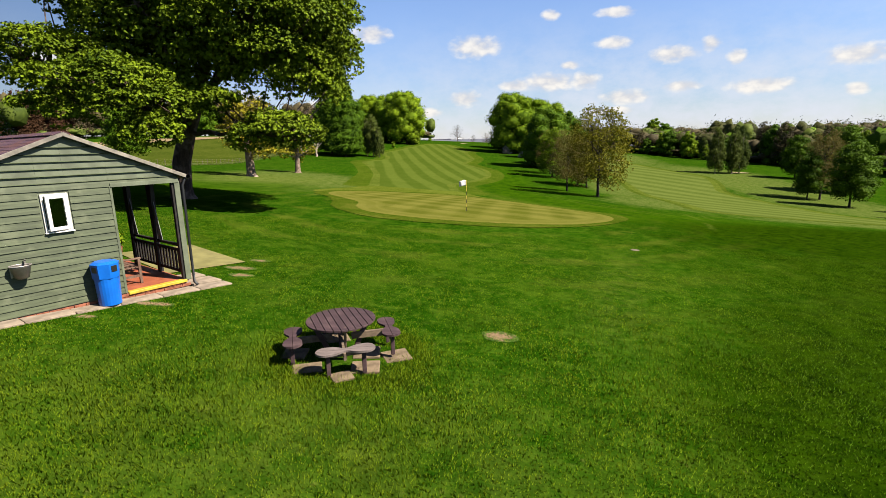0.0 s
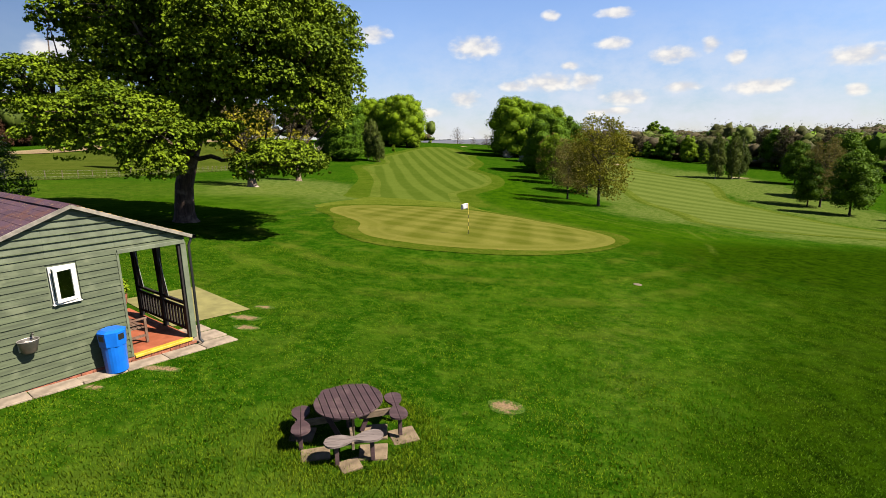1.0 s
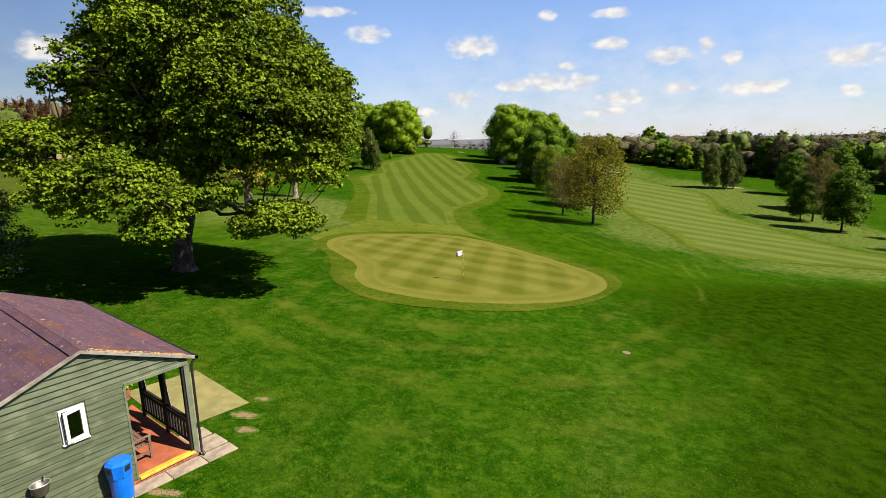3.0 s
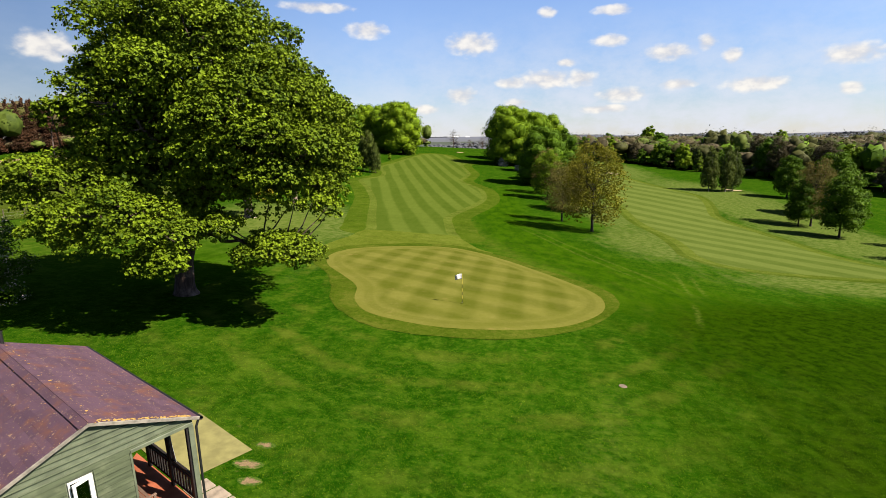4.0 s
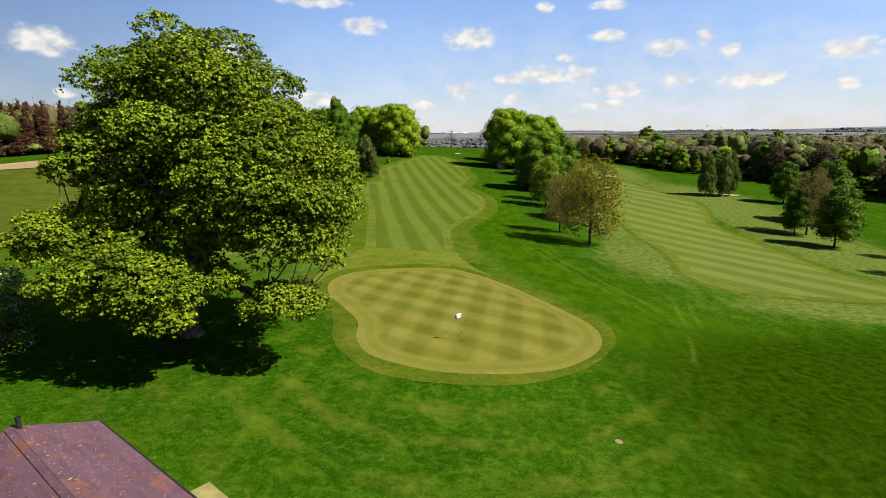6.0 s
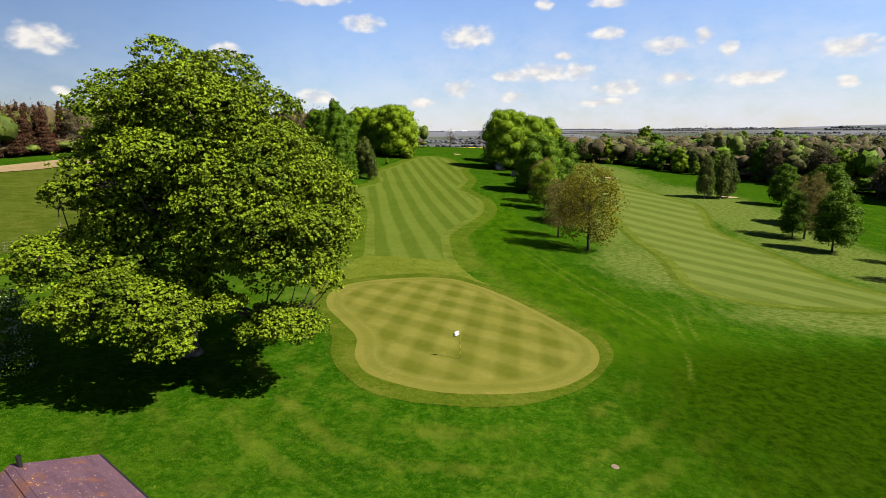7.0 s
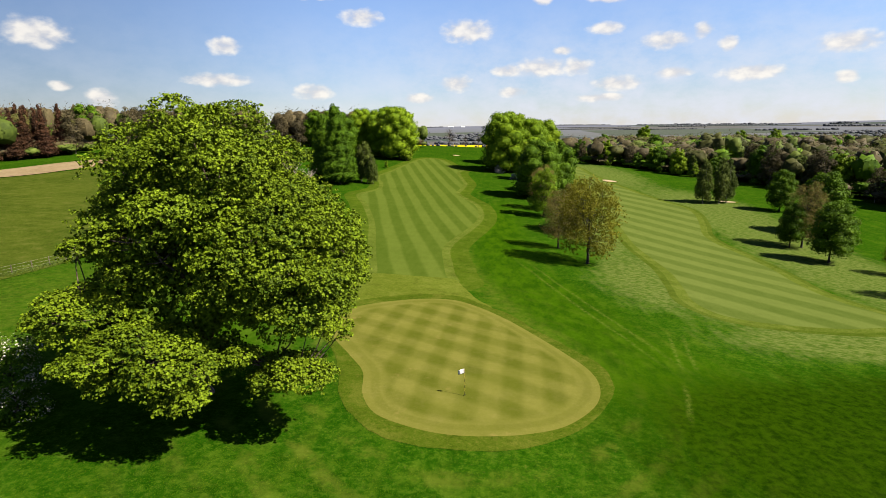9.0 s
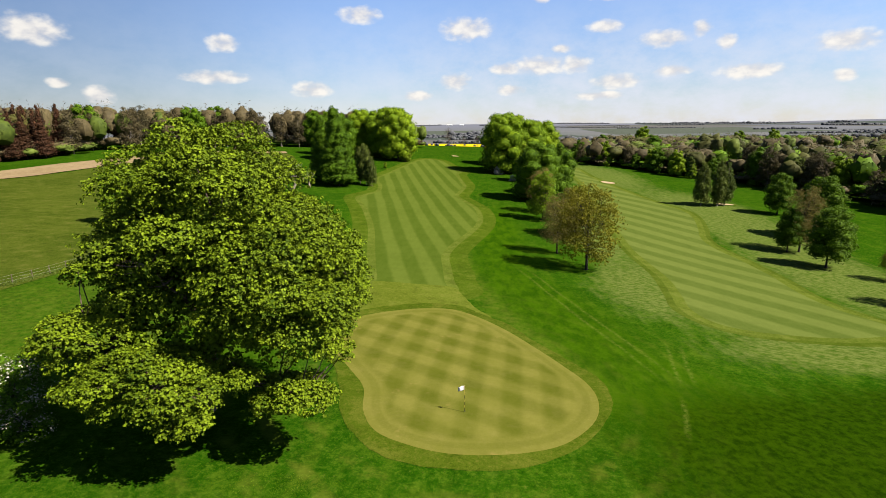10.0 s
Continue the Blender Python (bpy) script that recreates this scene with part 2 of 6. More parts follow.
TRACKS = [((4.5, 90), (17.5, 36), 0.4), ((6.2, 90), (19.2, 36), 0.4), ((20.2, 53), (17.2, 40), 0.35), ((21.8, 53), (18.4, 40), 0.35), ((16.6, 39), (14.0, 31), 0.35), ((7.0, 24), (2.2, 7), 1.5)]


def track(nt, pos, a, b, width):
    """1 along the straight line from a to b on the ground, fading out at its sides and ends."""
    length = math.hypot(b[0] - a[0], b[1] - a[1])
    ux, uy = (b[0] - a[0]) / length, (b[1] - a[1]) / length
    xyz = node(nt, "ShaderNodeSeparateXYZ", {0: pos})
    dx, dy = calc(nt, "SUBTRACT", xyz.outputs[0], a[0]), calc(nt, "SUBTRACT", xyz.outputs[1], a[1])
    along = calc(nt, "ADD", calc(nt, "MULTIPLY", dx, ux), calc(nt, "MULTIPLY", dy, uy))
    off = calc(nt, "ABSOLUTE", calc(nt, "ADD", calc(nt, "SUBTRACT", calc(nt, "MULTIPLY", dy, ux), calc(nt, "MULTIPLY", dx, uy)), wobbling(nt, pos, 1.6)))
    ends = calc(nt, "MULTIPLY", ramp(nt, along, 0.0, length * 0.3), ramp(nt, along, length, length * 0.7))
    return calc(nt, "MULTIPLY", ramp(nt, off, width, 0.0), ends)


def rough_grass():
    m, nt, b, pos, col, h, bump = turf("rough_grass", (0.007, 0.036, 0.0006), (0.014, 0.05, 0.001), (0.046, 0.088, 0.005))
    fleck = noise_tex(nt, stretched(nt, pos, 1, 1, 0), 3.4, 8, 0.8)
    col = blend(nt, calc(nt, "MULTIPLY", ramp(nt, fleck, 0.58, 0.68), 0.5), col, (0.13, 0.14, 0.03))
    flat = stretched(nt, pos, 1, 1, 0)
    # combed tufts: pale and dark streaks of a hand's to an arm's length
    comb = noise_tex(nt, stretched(nt, pos, 1.7, 2.1, 0, 24), 1.0, 8, 0.8)
    col = blend(nt, calc(nt, "MULTIPLY", ramp(nt, comb, 0.51, 0.6), 0.42), col, (0.046, 0.092, 0.006))
    col = blend(nt, calc(nt, "MULTIPLY", ramp(nt, comb, 0.49, 0.4), 0.5), col, (0.004, 0.024, 0.0004))
    patch = noise_tex(nt, flat, 0.3, 8, 0.74)
    col = blend(nt, calc(nt, "MULTIPLY", ramp(nt, patch, 0.56, 0.66), 0.3), col, (0.056, 0.096, 0.009))
    # faint streaks left by mowers
    streak = noise_tex(nt, stretched(nt, pos, 0.9, 0.09, 0, -14), 1.0, 3, 0.5)
    col = blend(nt, calc(nt, "MULTIPLY", ramp(nt, streak, 0.5, 0.75), 0.16), col, (0.07, 0.105, 0.008))
    # swirls of the mower round the green
    xyz = node(nt, "ShaderNodeSeparateXYZ", {0: pos})
    ex, ey = calc(nt, "MULTIPLY_ADD", xyz.outputs[0], 1.0, 1.0), calc(nt, "MULTIPLY_ADD", xyz.outputs[1], 0.8, -32.0)
    ring = calc(nt, "SQRT", calc(nt, "ADD", calc(nt, "MULTIPLY", ex, ex), calc(nt, "MULTIPLY", ey, ey)))
    wave = calc(nt, "SINE", calc(nt, "MULTIPLY", calc(nt, "ADD", ring, wobbling(nt, pos, 5.0)), 2.5))
    swirl = calc(nt, "MULTIPLY", ramp(nt, wave, -0.1, 1.0), ramp(nt, noise_tex(nt, stretched(nt, pos, 1, 1, 0), 0.3, 6, 0.7), 0.42, 0.62))
    swirl = calc(nt, "MULTIPLY", swirl, ramp(nt, ring, 27.0, 16.0, 0.0, 0.4))
    col = blend(nt, swirl, col, (0.085, 0.105, 0.012))
    torn = calc(nt, "SUBTRACT", noise_tex(nt, stretched(nt, pos, 1.0, 0.35, 0, 12), 0.5, 7, 0.7), 0.5)
    dry = node(nt, "ShaderNodeAttribute", attribute_name="dry").outputs["Fac"]
    dry = calc(nt, "MULTIPLY", ramp(nt, calc(nt, "MULTIPLY_ADD", torn, 1.6, dry), 0.2, 0.95), ramp(nt, dry, 0.0, 0.25))
    pale = blend(nt, ramp(nt, noise_tex(nt, stretched(nt, pos, 1.0, 1.7, 0, 32), 0.9, 8, 0.76), 0.38, 0.6), (0.034, 0.062, 0.007), (0.11, 0.132, 0.034))
    col = blend(nt, calc(nt, "MULTIPLY", dry, 0.68), col, pale)
    worn = node(nt, "ShaderNodeAttribute", attribute_name="worn").outputs["Fac"]
    broken = ramp(nt, noise_tex(nt, stretched(nt, pos, 1, 1, 0), 1.1, 6, 0.7), 0.3, 0.66)
    col = blend(nt, calc(nt, "MULTIPLY", calc(nt, "MULTIPLY", worn, broken), 0.75), col, (0.09, 0.11, 0.014))
    fresh = node(nt, "ShaderNodeAttribute", attribute_name="fresh").outputs["Fac"]
    col = blend(nt, calc(nt, "MULTIPLY", fresh, 0.72), col, blend(nt, ramp(nt, torn, -0.12, 0.12), (0.012, 0.038, 0.0005), (0.028, 0.068, 0.001)))
    lush = node(nt, "ShaderNodeAttribute", attribute_name="lush").outputs["Fac"]
    lush = calc(nt, "MULTIPLY", ramp(nt, calc(nt, "MULTIPLY_ADD", torn, 1.2, lush), 0.1, 0.9), ramp(nt, lush, 0.0, 0.25))
    col = blend(nt, calc(nt, "MULTIPLY", lush, 0.85), col, blend(nt, ramp(nt, noise_tex(nt, stretched(nt, pos, 1, 1, 0), 1.6, 7, 0.72), 0.36, 0.62), (0.004, 0.012, 0.0002), (0.014, 0.033, 0.0005)))
    # pale tracks of mowers and trolleys
    thin = ramp(nt, noise_tex(nt, stretched(nt, pos, 1, 1, 0), 2.2, 6, 0.75), 0.4, 0.62)
    for a, e, wide in TRACKS:
        col = blend(nt, calc(nt, "MULTIPLY", calc(nt, "MULTIPLY", track(nt, pos, a, e, wide), thin), 0.42 if wide < 1 else 0.2), col, (0.1, 0.125, 0.02))
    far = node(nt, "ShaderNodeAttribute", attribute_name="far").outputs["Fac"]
    # farmland colours with distance haze mixed in, bluer further off
    hazed_crops = blend(nt, ramp(nt, noise_tex(nt, stretched(nt, pos, 1, 1.8, 0), 0.006, 3), 0.4, 0.6), (0.07, 0.082, 0.07), (0.1, 0.104, 0.094))
    hazed_crops = blend(nt, node(nt, "ShaderNodeAttribute", attribute_name="haze_tint").outputs["Fac"], hazed_crops, (0.1, 0.11, 0.138))
    col = blend(nt, far, col, hazed_crops)
    finish(nt, b, col, h, 0.5, 0.06)
    return m


def fairway_grass(name, dx, dy, period, light=(0.072, 0.1, 0.015), dark=(0.037, 0.062, 0.006), shift=0.0):
    m, nt, b, pos, col, h, bump = turf(name, dark, tuple((a + c) / 2 for a, c in zip(light, dark)), light)
    w = wobbling(nt, pos, 0.9)
    stripe = band(nt, pos, dx, dy, period, shift, w, 0.5)
    # each pass is cut a little unevenly
    uneven = noise_tex(nt, stretched(nt, pos, 1.0, 0.12, 0, 13), 0.9, 4, 0.6)
    stripe = calc(nt, "ADD", calc(nt, "MULTIPLY", stripe, 0.8), calc(nt, "MULTIPLY", ramp(nt, uneven, 0.3, 0.7), 0.2))
    both = blend(nt, stripe, dark, light)
    col = blend(nt, 0.66, col, both)
    finish(nt, b, col, h, 0.25, 0.02)
    return m


def green_grass():
    m, nt, b, pos, col, h, bump = turf("putting_green_grass", (0.072, 0.08, 0.008), (0.088, 0.094, 0.012), (0.135, 0.122, 0.034))
    w = wobbling(nt, pos, 0.3)
    a = band(nt, pos, 0.997, -0.075, 3.15, 5.21, w, 0.75)
    c = band(nt, pos, 0.457, 0.89, 3.65, 5.315, w, 0.75)
    both = calc(nt, "MULTIPLY", calc(nt, "ADD", a, c), 0.5)
    damp = ramp(nt, noise_tex(nt, stretched(nt, pos, 1, 1, 0), 0.22, 5, 0.65), 0.42, 0.62)
    rim = node(nt, "ShaderNodeAttribute", attribute_name="rim").outputs["Fac"]
    rings = ramp(nt, calc(nt, "SINE", calc(nt, "MULTIPLY", rim, 20.0)), -0.6, 0.6)
    both = blend(nt, ramp(nt, rim, 0.55, 0.3), both, blend(nt, 0.75, rings, (0.8, 0.8, 0.8)))
    col = blend(nt, 0.66, col, blend(nt, both, (0.046, 0.06, 0.006), (0.124, 0.125, 0.027)))
    col = blend(nt, calc(nt, "MULTIPLY", damp, 0.3), col, (0.064, 0.076, 0.008))
    sand = ramp(nt, noise_tex(nt, stretched(nt, pos, 1, 1, 0), 0.28, 5, 0.7), 0.6, 0.75)
    col = blend(nt, calc(nt, "MULTIPLY", sand, 0.4), col, (0.2, 0.155, 0.05))
    finish(nt, b, col, h, 0.12, 0.01)
    return m


def leaf_material(name, sunny, deep, spread=0.6, clear=0.12, rough=0.65, spec=0.06, rank=None):
    """Leaves, let through by the light; each leaf and each spray has a tone of its own."""
    m, nt, b, pos = material(name, rough, 0, spec)
    rnd = node(nt, "ShaderNodeNewGeometry").outputs["Random Per Island"]
    ob = node(nt, "ShaderNodeObjectInfo").outputs["Random"]
    spray = noise_tex(nt, pos, 0.55, 3)
    mixv = calc(nt, "ADD", calc(nt, "MULTIPLY", rnd, spread), calc(nt, "MULTIPLY", ramp(nt, spray, 0.3, 0.7), 1 - spread))
    col = blend(nt, mixv, deep, sunny)
    col = blend(nt, 1.0, col, blend(nt, ob, (0.8, 0.85, 0.8), (1.15, 1.1, 1.1)), "MULTIPLY")
    if rank:
        col = blend(nt, node(nt, "ShaderNodeAttribute", attribute_name="lush").outputs["Fac"], col, blend(nt, rnd, *rank))
    finish(nt, b, col)
    tr = node(nt, "ShaderNodeBsdfTranslucent", {"Color": blend(nt, 1.0, col, (1.25 * BASE_SCALE, 1.25 * BASE_SCALE, 0.6 * BASE_SCALE), "MULTIPLY")})
    mix = node(nt, "ShaderNodeMixShader", {0: clear})
    nt.links.new(b.outputs[0], mix.inputs[1])
    nt.links.new(tr.outputs[0], mix.inputs[2])
    nt.links.new(mix.outputs[0], nt.nodes["Material Output"].inputs[0])
    return m


def bark_material(name, colour, pale):
    m, nt, b, pos = material(name, 0.95, 0, 0.15)
    obj = node(nt, "ShaderNodeTexCoord").outputs["Object"]
    ridge = noise_tex(nt, stretched(nt, obj, 7, 7, 1.3), 1.0, 6, 0.7)
    patch = noise_tex(nt, obj, 1.7, 4)
    col = blend(nt, ramp(nt, ridge, 0.35, 0.65), tuple(c * 0.4 for c in colour), colour)
    col = blend(nt, calc(nt, "MULTIPLY", ramp(nt, patch, 0.5, 0.68), 0.7), col, pale)
    finish(nt, b, col, ridge, 0.8, 0.05)
    return m


ROUGH = rough_grass()
FAIRWAY = fairway_grass("fairway_grass", 0.970, 0.235, 4.95, shift=1.63)
FAIRWAY_FAR = fairway_grass("second_fairway_grass", 0.8, 0.6, 7.7, (0.09, 0.117, 0.025), (0.049, 0.074, 0.012), 3.16)
GREEN = green_grass()


def simple_turf(name, lush, mid, dry, strength=0.35):
    m, nt, b, pos, col, h, bump = turf(name, lush, mid, dry)
    finish(nt, b, col, h, strength, 0.04)
    return m


EDGE_CUT = simple_turf("fairway_edge_cut", (0.05, 0.076, 0.008), (0.064, 0.092, 0.011), (0.095, 0.115, 0.022))
SECOND_CUT = simple_turf("second_fairway_first_cut", (0.036, 0.06, 0.005), (0.048, 0.073, 0.008), (0.07, 0.095, 0.014))
SEMI = simple_turf("first_cut_grass", (0.03, 0.058, 0.003), (0.04, 0.07, 0.004), (0.074, 0.098, 0.012))
FRINGE = simple_turf("collar_grass", (0.032, 0.058, 0.003), (0.043, 0.068, 0.005), (0.086, 0.095, 0.014))
APRON = simple_turf("apron_grass", (0.056, 0.08, 0.007), (0.072, 0.098, 0.011), (0.105, 0.12, 0.02))
PASTURE = simple_turf("pasture_grass", (0.028, 0.048, 0.004), (0.044, 0.064, 0.007), (0.082, 0.09, 0.018))

# ---- ground and mown areas ----
def axis_steps(near_lo, near_hi, step, far_lo, far_hi, growth=1.14):
    a = list(np.arange(near_lo, near_hi + 1e-6, step))
    s, v = step, near_hi
    while v < far_hi:
        s *= growth
        v += s
        a.append(min(v, far_hi))
    s, v = step, near_lo
    while v > far_lo:
        s *= growth
        v -= s
        a.insert(0, max(v, far_lo))
    return np.array(a)


# where the rough grows thin and pale, and where it is rank: centre, radii, turn
DRY = [(44, 56, 22, 8, 18), (29, 78, 13, 22, -8), (29, 120, 7, 30, -8), (70, 100, 16, 50, -6), (72, 165, 20, 45, 0), (52, 240, 26, 50, 0), (-28, 70, 14, 34, 20)]
PALE = [(-4, 5.0, 7, 3.2, 0), (-42, 38, 18, 34, 0), (-32, 62, 12, 20, 0)]
LUSH = [(30, 31, 24, 13, 12), (10, 7, 8, 6, 30), (22, 12, 16, 12, 0), (44, 38, 14, 9, 20)]
FRESH = [(9, 60, 8, 30, 14), (4, 110, 6, 46, -2), (16, 38, 9, 11, 30), (-24, 46, 8, 14, 0)]
WORN_LINE = [(-3.2, 108), (-3.4, 92), (-2.2, 79), (-0.4, 70), (2.0, 61), (4.6, 53), (7.6, 45.5), (10.6, 39.6), (12.0, 35)]


def spot_field(x, y, spots):
    f = np.zeros(len(x))
    for cx, cy, rx, ry, turn in spots:
        c, s = math.cos(radians(turn)), math.sin(radians(turn))
        a, b = ((x - cx) * c + (y - cy) * s) / rx, ((y - cy) * c - (x - cx) * s) / ry
        t = np.clip(1.35 - np.hypot(a, b), 0, 1)
        f = 1 - (1 - f) * (1 - t * t * (3 - 2 * t))
    return f.astype(np.float32)


def line_field(x, y, line, width):
    """1 along a line, fading to its sides and to its ends."""
    p, f = np.asarray(line, float), np.zeros(len(x))
    for k in range(len(p) - 1):
        d = p[k + 1] - p[k]
        t = np.clip(((x - p[k, 0]) * d[0] + (y - p[k, 1]) * d[1]) / (d @ d), 0, 1)
        along = (k + t) / (len(p) - 1)
        off = np.hypot(x - p[k, 0] - t * d[0], y - p[k, 1] - t * d[1])
        f = np.maximum(f, np.exp(-(off / width) ** 2) * np.clip(4.5 * (1 - along), 0, 1) * np.clip(4 * along, 0, 1))
    return f.astype(np.float32)


def build_ground():
    xs, ys = axis_steps(-70, 90, 1.25, -4700, 4700, 1.1), axis_steps(-10, 275, 1.25, -420, 4800, 1.09)
    gx, gy = np.meshgrid(xs, ys)
    verts = np.stack([gx, gy, ground_z(gx, gy)], -1).reshape(-1, 3)
    nx, ny = len(xs), len(ys)
    i = (np.arange(ny - 1)[:, None] * nx + np.arange(nx - 1)).ravel()
    me = mesh_from("ground", verts, np.stack([i, i + 1, i + nx + 1, i + nx], -1))
    me.polygons.foreach_set("use_smooth", [True] * len(me.polygons))
    vx, vy = verts[:, 0], verts[:, 1]
    away = np.clip((np.hypot(vx, vy) - 420) / 250, 0, 1)
    me.attributes.new("far", "FLOAT", "POINT").data.foreach_set("value", away.astype(np.float32))
    for key, value in (("dry", spot_field(vx, vy, DRY)), ("lush", spot_field(vx, vy, LUSH)), ("fresh", spot_field(vx, vy, FRESH)), ("worn", np.maximum(line_field(vx, vy, WORN_LINE, 1.1), 0.36 * spot_field(vx, vy, PALE)))):
        me.attributes.new(key, "FLOAT", "POINT").data.foreach_set("value", value)
    # how far the painted blue haze has set in
    me.attributes.new("haze_tint", "FLOAT", "POINT").data.foreach_set("value", np.clip((np.hypot(vx, vy) - 800) / 2200, 0, 1).astype(np.float32))
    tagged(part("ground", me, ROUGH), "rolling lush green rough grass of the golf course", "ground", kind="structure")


def spline(rows, n):
    """A smooth closed outline through a few corner points."""
    p = np.asarray(rows, float)
    out = []
    for i in range(len(p)):
        a, b, c, d = p[i - 1], p[i], p[(i + 1) % len(p)], p[(i + 2) % len(p)]
        t = np.linspace(0, 1, n, endpoint=False)[:, None]
        out.append(0.5 * (2 * b + (c - a) * t + (2 * a - 5 * b + 4 * c - d) * t**2 + (3 * b - a - 3 * c + d) * t**3))
    return np.concatenate(out)


def grown(outline, by):
    """The outline moved outwards."""
    t = np.roll(outline, -1, 0) - np.roll(outline, 1, 0)
    t /= np.linalg.norm(t, axis=1, keepdims=True) + 1e-9
    area = np.sum(outline[:, 0] * np.roll(outline[:, 1], -1) - outline[:, 1] * np.roll(outline[:, 0], -1))
    return outline + by * np.sign(area) * np.stack([t[:, 1], -t[:, 0]], -1)


def inside(px, py, outline):
    hit = np.zeros(px.shape, bool)
    for (x0, y0), (x1, y1) in zip(outline, np.roll(outline, -1, 0)):
        with np.errstate(divide="ignore", invalid="ignore"):
            hit ^= ((y0 > py) != (y1 > py)) & (px < (x1 - x0) * (py - y0) / (y1 - y0) + x0)
    return hit


def draped(name, outline, lift, mat, label, category, ragged=0.0, step=1.2):
    """A turf area that follows the land, cut to a smooth outline."""
    o = np.asarray(outline, float)
    if ragged:
        rng = np.random.default_rng(len(name))
        o = grown(o, 0) + np.convolve(rng.normal(0, ragged, len(o) + 4), np.ones(5) / 5, "valid")[:, None]
    bm = bmesh.new()
    ring = [bm.verts.new((x, y, 0)) for x, y in o]
    bm.faces.new(ring)
    lo, hi = o.min(0), o.max(0)
    for ax in (0, 1):
        for v in np.arange(lo[ax] + step / 2, hi[ax], step):
            co = [0, 0, 0]
            no = [0, 0, 0]
            co[ax], no[ax] = v, 1
            bmesh.ops.bisect_plane(bm, geom=bm.verts[:] + bm.edges[:] + bm.faces[:], plane_co=co, plane_no=no)
    bmesh.ops.triangulate(bm, faces=bm.faces)
    for v in bm.verts:
        v.co.z = gz(v.co.x, v.co.y) + lift
    for f in bm.faces:
        f.normal_update()
        if f.normal.z < 0:
            f.normal_flip()
    return tagged(part(name, bm, mat, smooth=True), label, category, kind="structure")


COLLAR_EDGE = spline([(-15.9, 46), (-15.3, 51.5), (-13.2, 54.6), (-10.0, 57.2), (-6.0, 59.2), (-2.4, 58.9), (-0.1, 56.6), (3.1, 53.5), (5.2, 49.4), (8.0, 44.7), (10.2, 40.8), (10.5, 37.6), (9.7, 34.5),
                     (7.3, 30.5), (4.6, 28.0), (1.7, 26.5), (-1.8, 26.0), (-5.3, 26.3), (-7.9, 28.0), (-9.9, 31.0), (-11.0, 34.6), (-12.6, 38.4), (-15.0, 42.0)], 22)
GREEN_EDGE = spline([(-14.8, 46.2), (-14.2, 50.2), (-12.6, 52.6), (-9.9, 54.9), (-6.8, 56.7), (-3.4, 57.2), (-0.4, 55.2), (2.7, 51.4), (5.3, 47.0), (7.6, 42.6), (9.0, 39.3), (9.2, 36.2), (8.2, 33.0),
                     (5.8, 30.0), (3.2, 28.5), (0.3, 27.7), (-2.5, 27.5), (-5.1, 28.1), (-7.1, 29.2), (-8.4, 31.5), (-9.2, 34.9), (-11.0, 37.8), (-13.6, 41.8)], 22)
FAIRWAY_EDGE = spline([(-26, 258), (-32, 248.6), (-36.8, 216), (-38.4, 205), (-41, 188), (-37.0, 176), (-35.4, 163), (-38.6, 152), (-37.4, 145), (-32.8, 133), (-26.3, 111.4), (-20.2, 84), (-17.0, 70), (-15.6, 65.6), (-9, 65.5), (-3.4, 65.5),
                       (-4.0, 71), (-4.9, 79), (-5.8, 89), (-4.4, 101), (-1.6, 115), (0.1, 125), (0.4, 134), (-0.8, 145), (-3.9, 154), (-7.4, 164), (-6.6, 173), (-5.7, 185), (-7.8, 199), (-9.6, 213), (-8.4, 223), (-13.8, 234), (-20.0, 253)], 7)
SECOND_EDGE = spline([(47, 264), (42, 246), (40.5, 206), (36.5, 160), (34, 130), (32, 110), (31.6, 98), (31, 86), (28.9, 75), (27.3, 67.5), (28, 61.6), (31, 58.6), (36, 57.6), (43, 58), (50, 60.2), (57.5, 63.5), (56.5, 68.5),
                      (54.4, 75), (54.7, 84), (56.8, 96), (57.2, 109), (56.3, 119), (57.2, 128), (61.3, 140), (65.2, 154), (65.4, 164), (61.5, 175), (58, 191), (54, 216), (51, 240), (50, 258)], 7)


def rimmed(ob, outline, reach):
    """Stores how near each point lies to the outline, for the mower's passes round the edge."""
    v = np.empty(len(ob.data.vertices) * 3, np.float32)
    ob.data.vertices.foreach_get("co", v)
    v = v.reshape(-1, 3)[:, :2]
    near = np.min([np.hypot(v[:, 0] - a, v[:, 1] - b) for a, b in outline[::2]], 0)
    ob.data.attributes.new("rim", "FLOAT", "POINT").data.foreach_set("value", np.clip(near / reach, 0, 1).astype(np.float32))


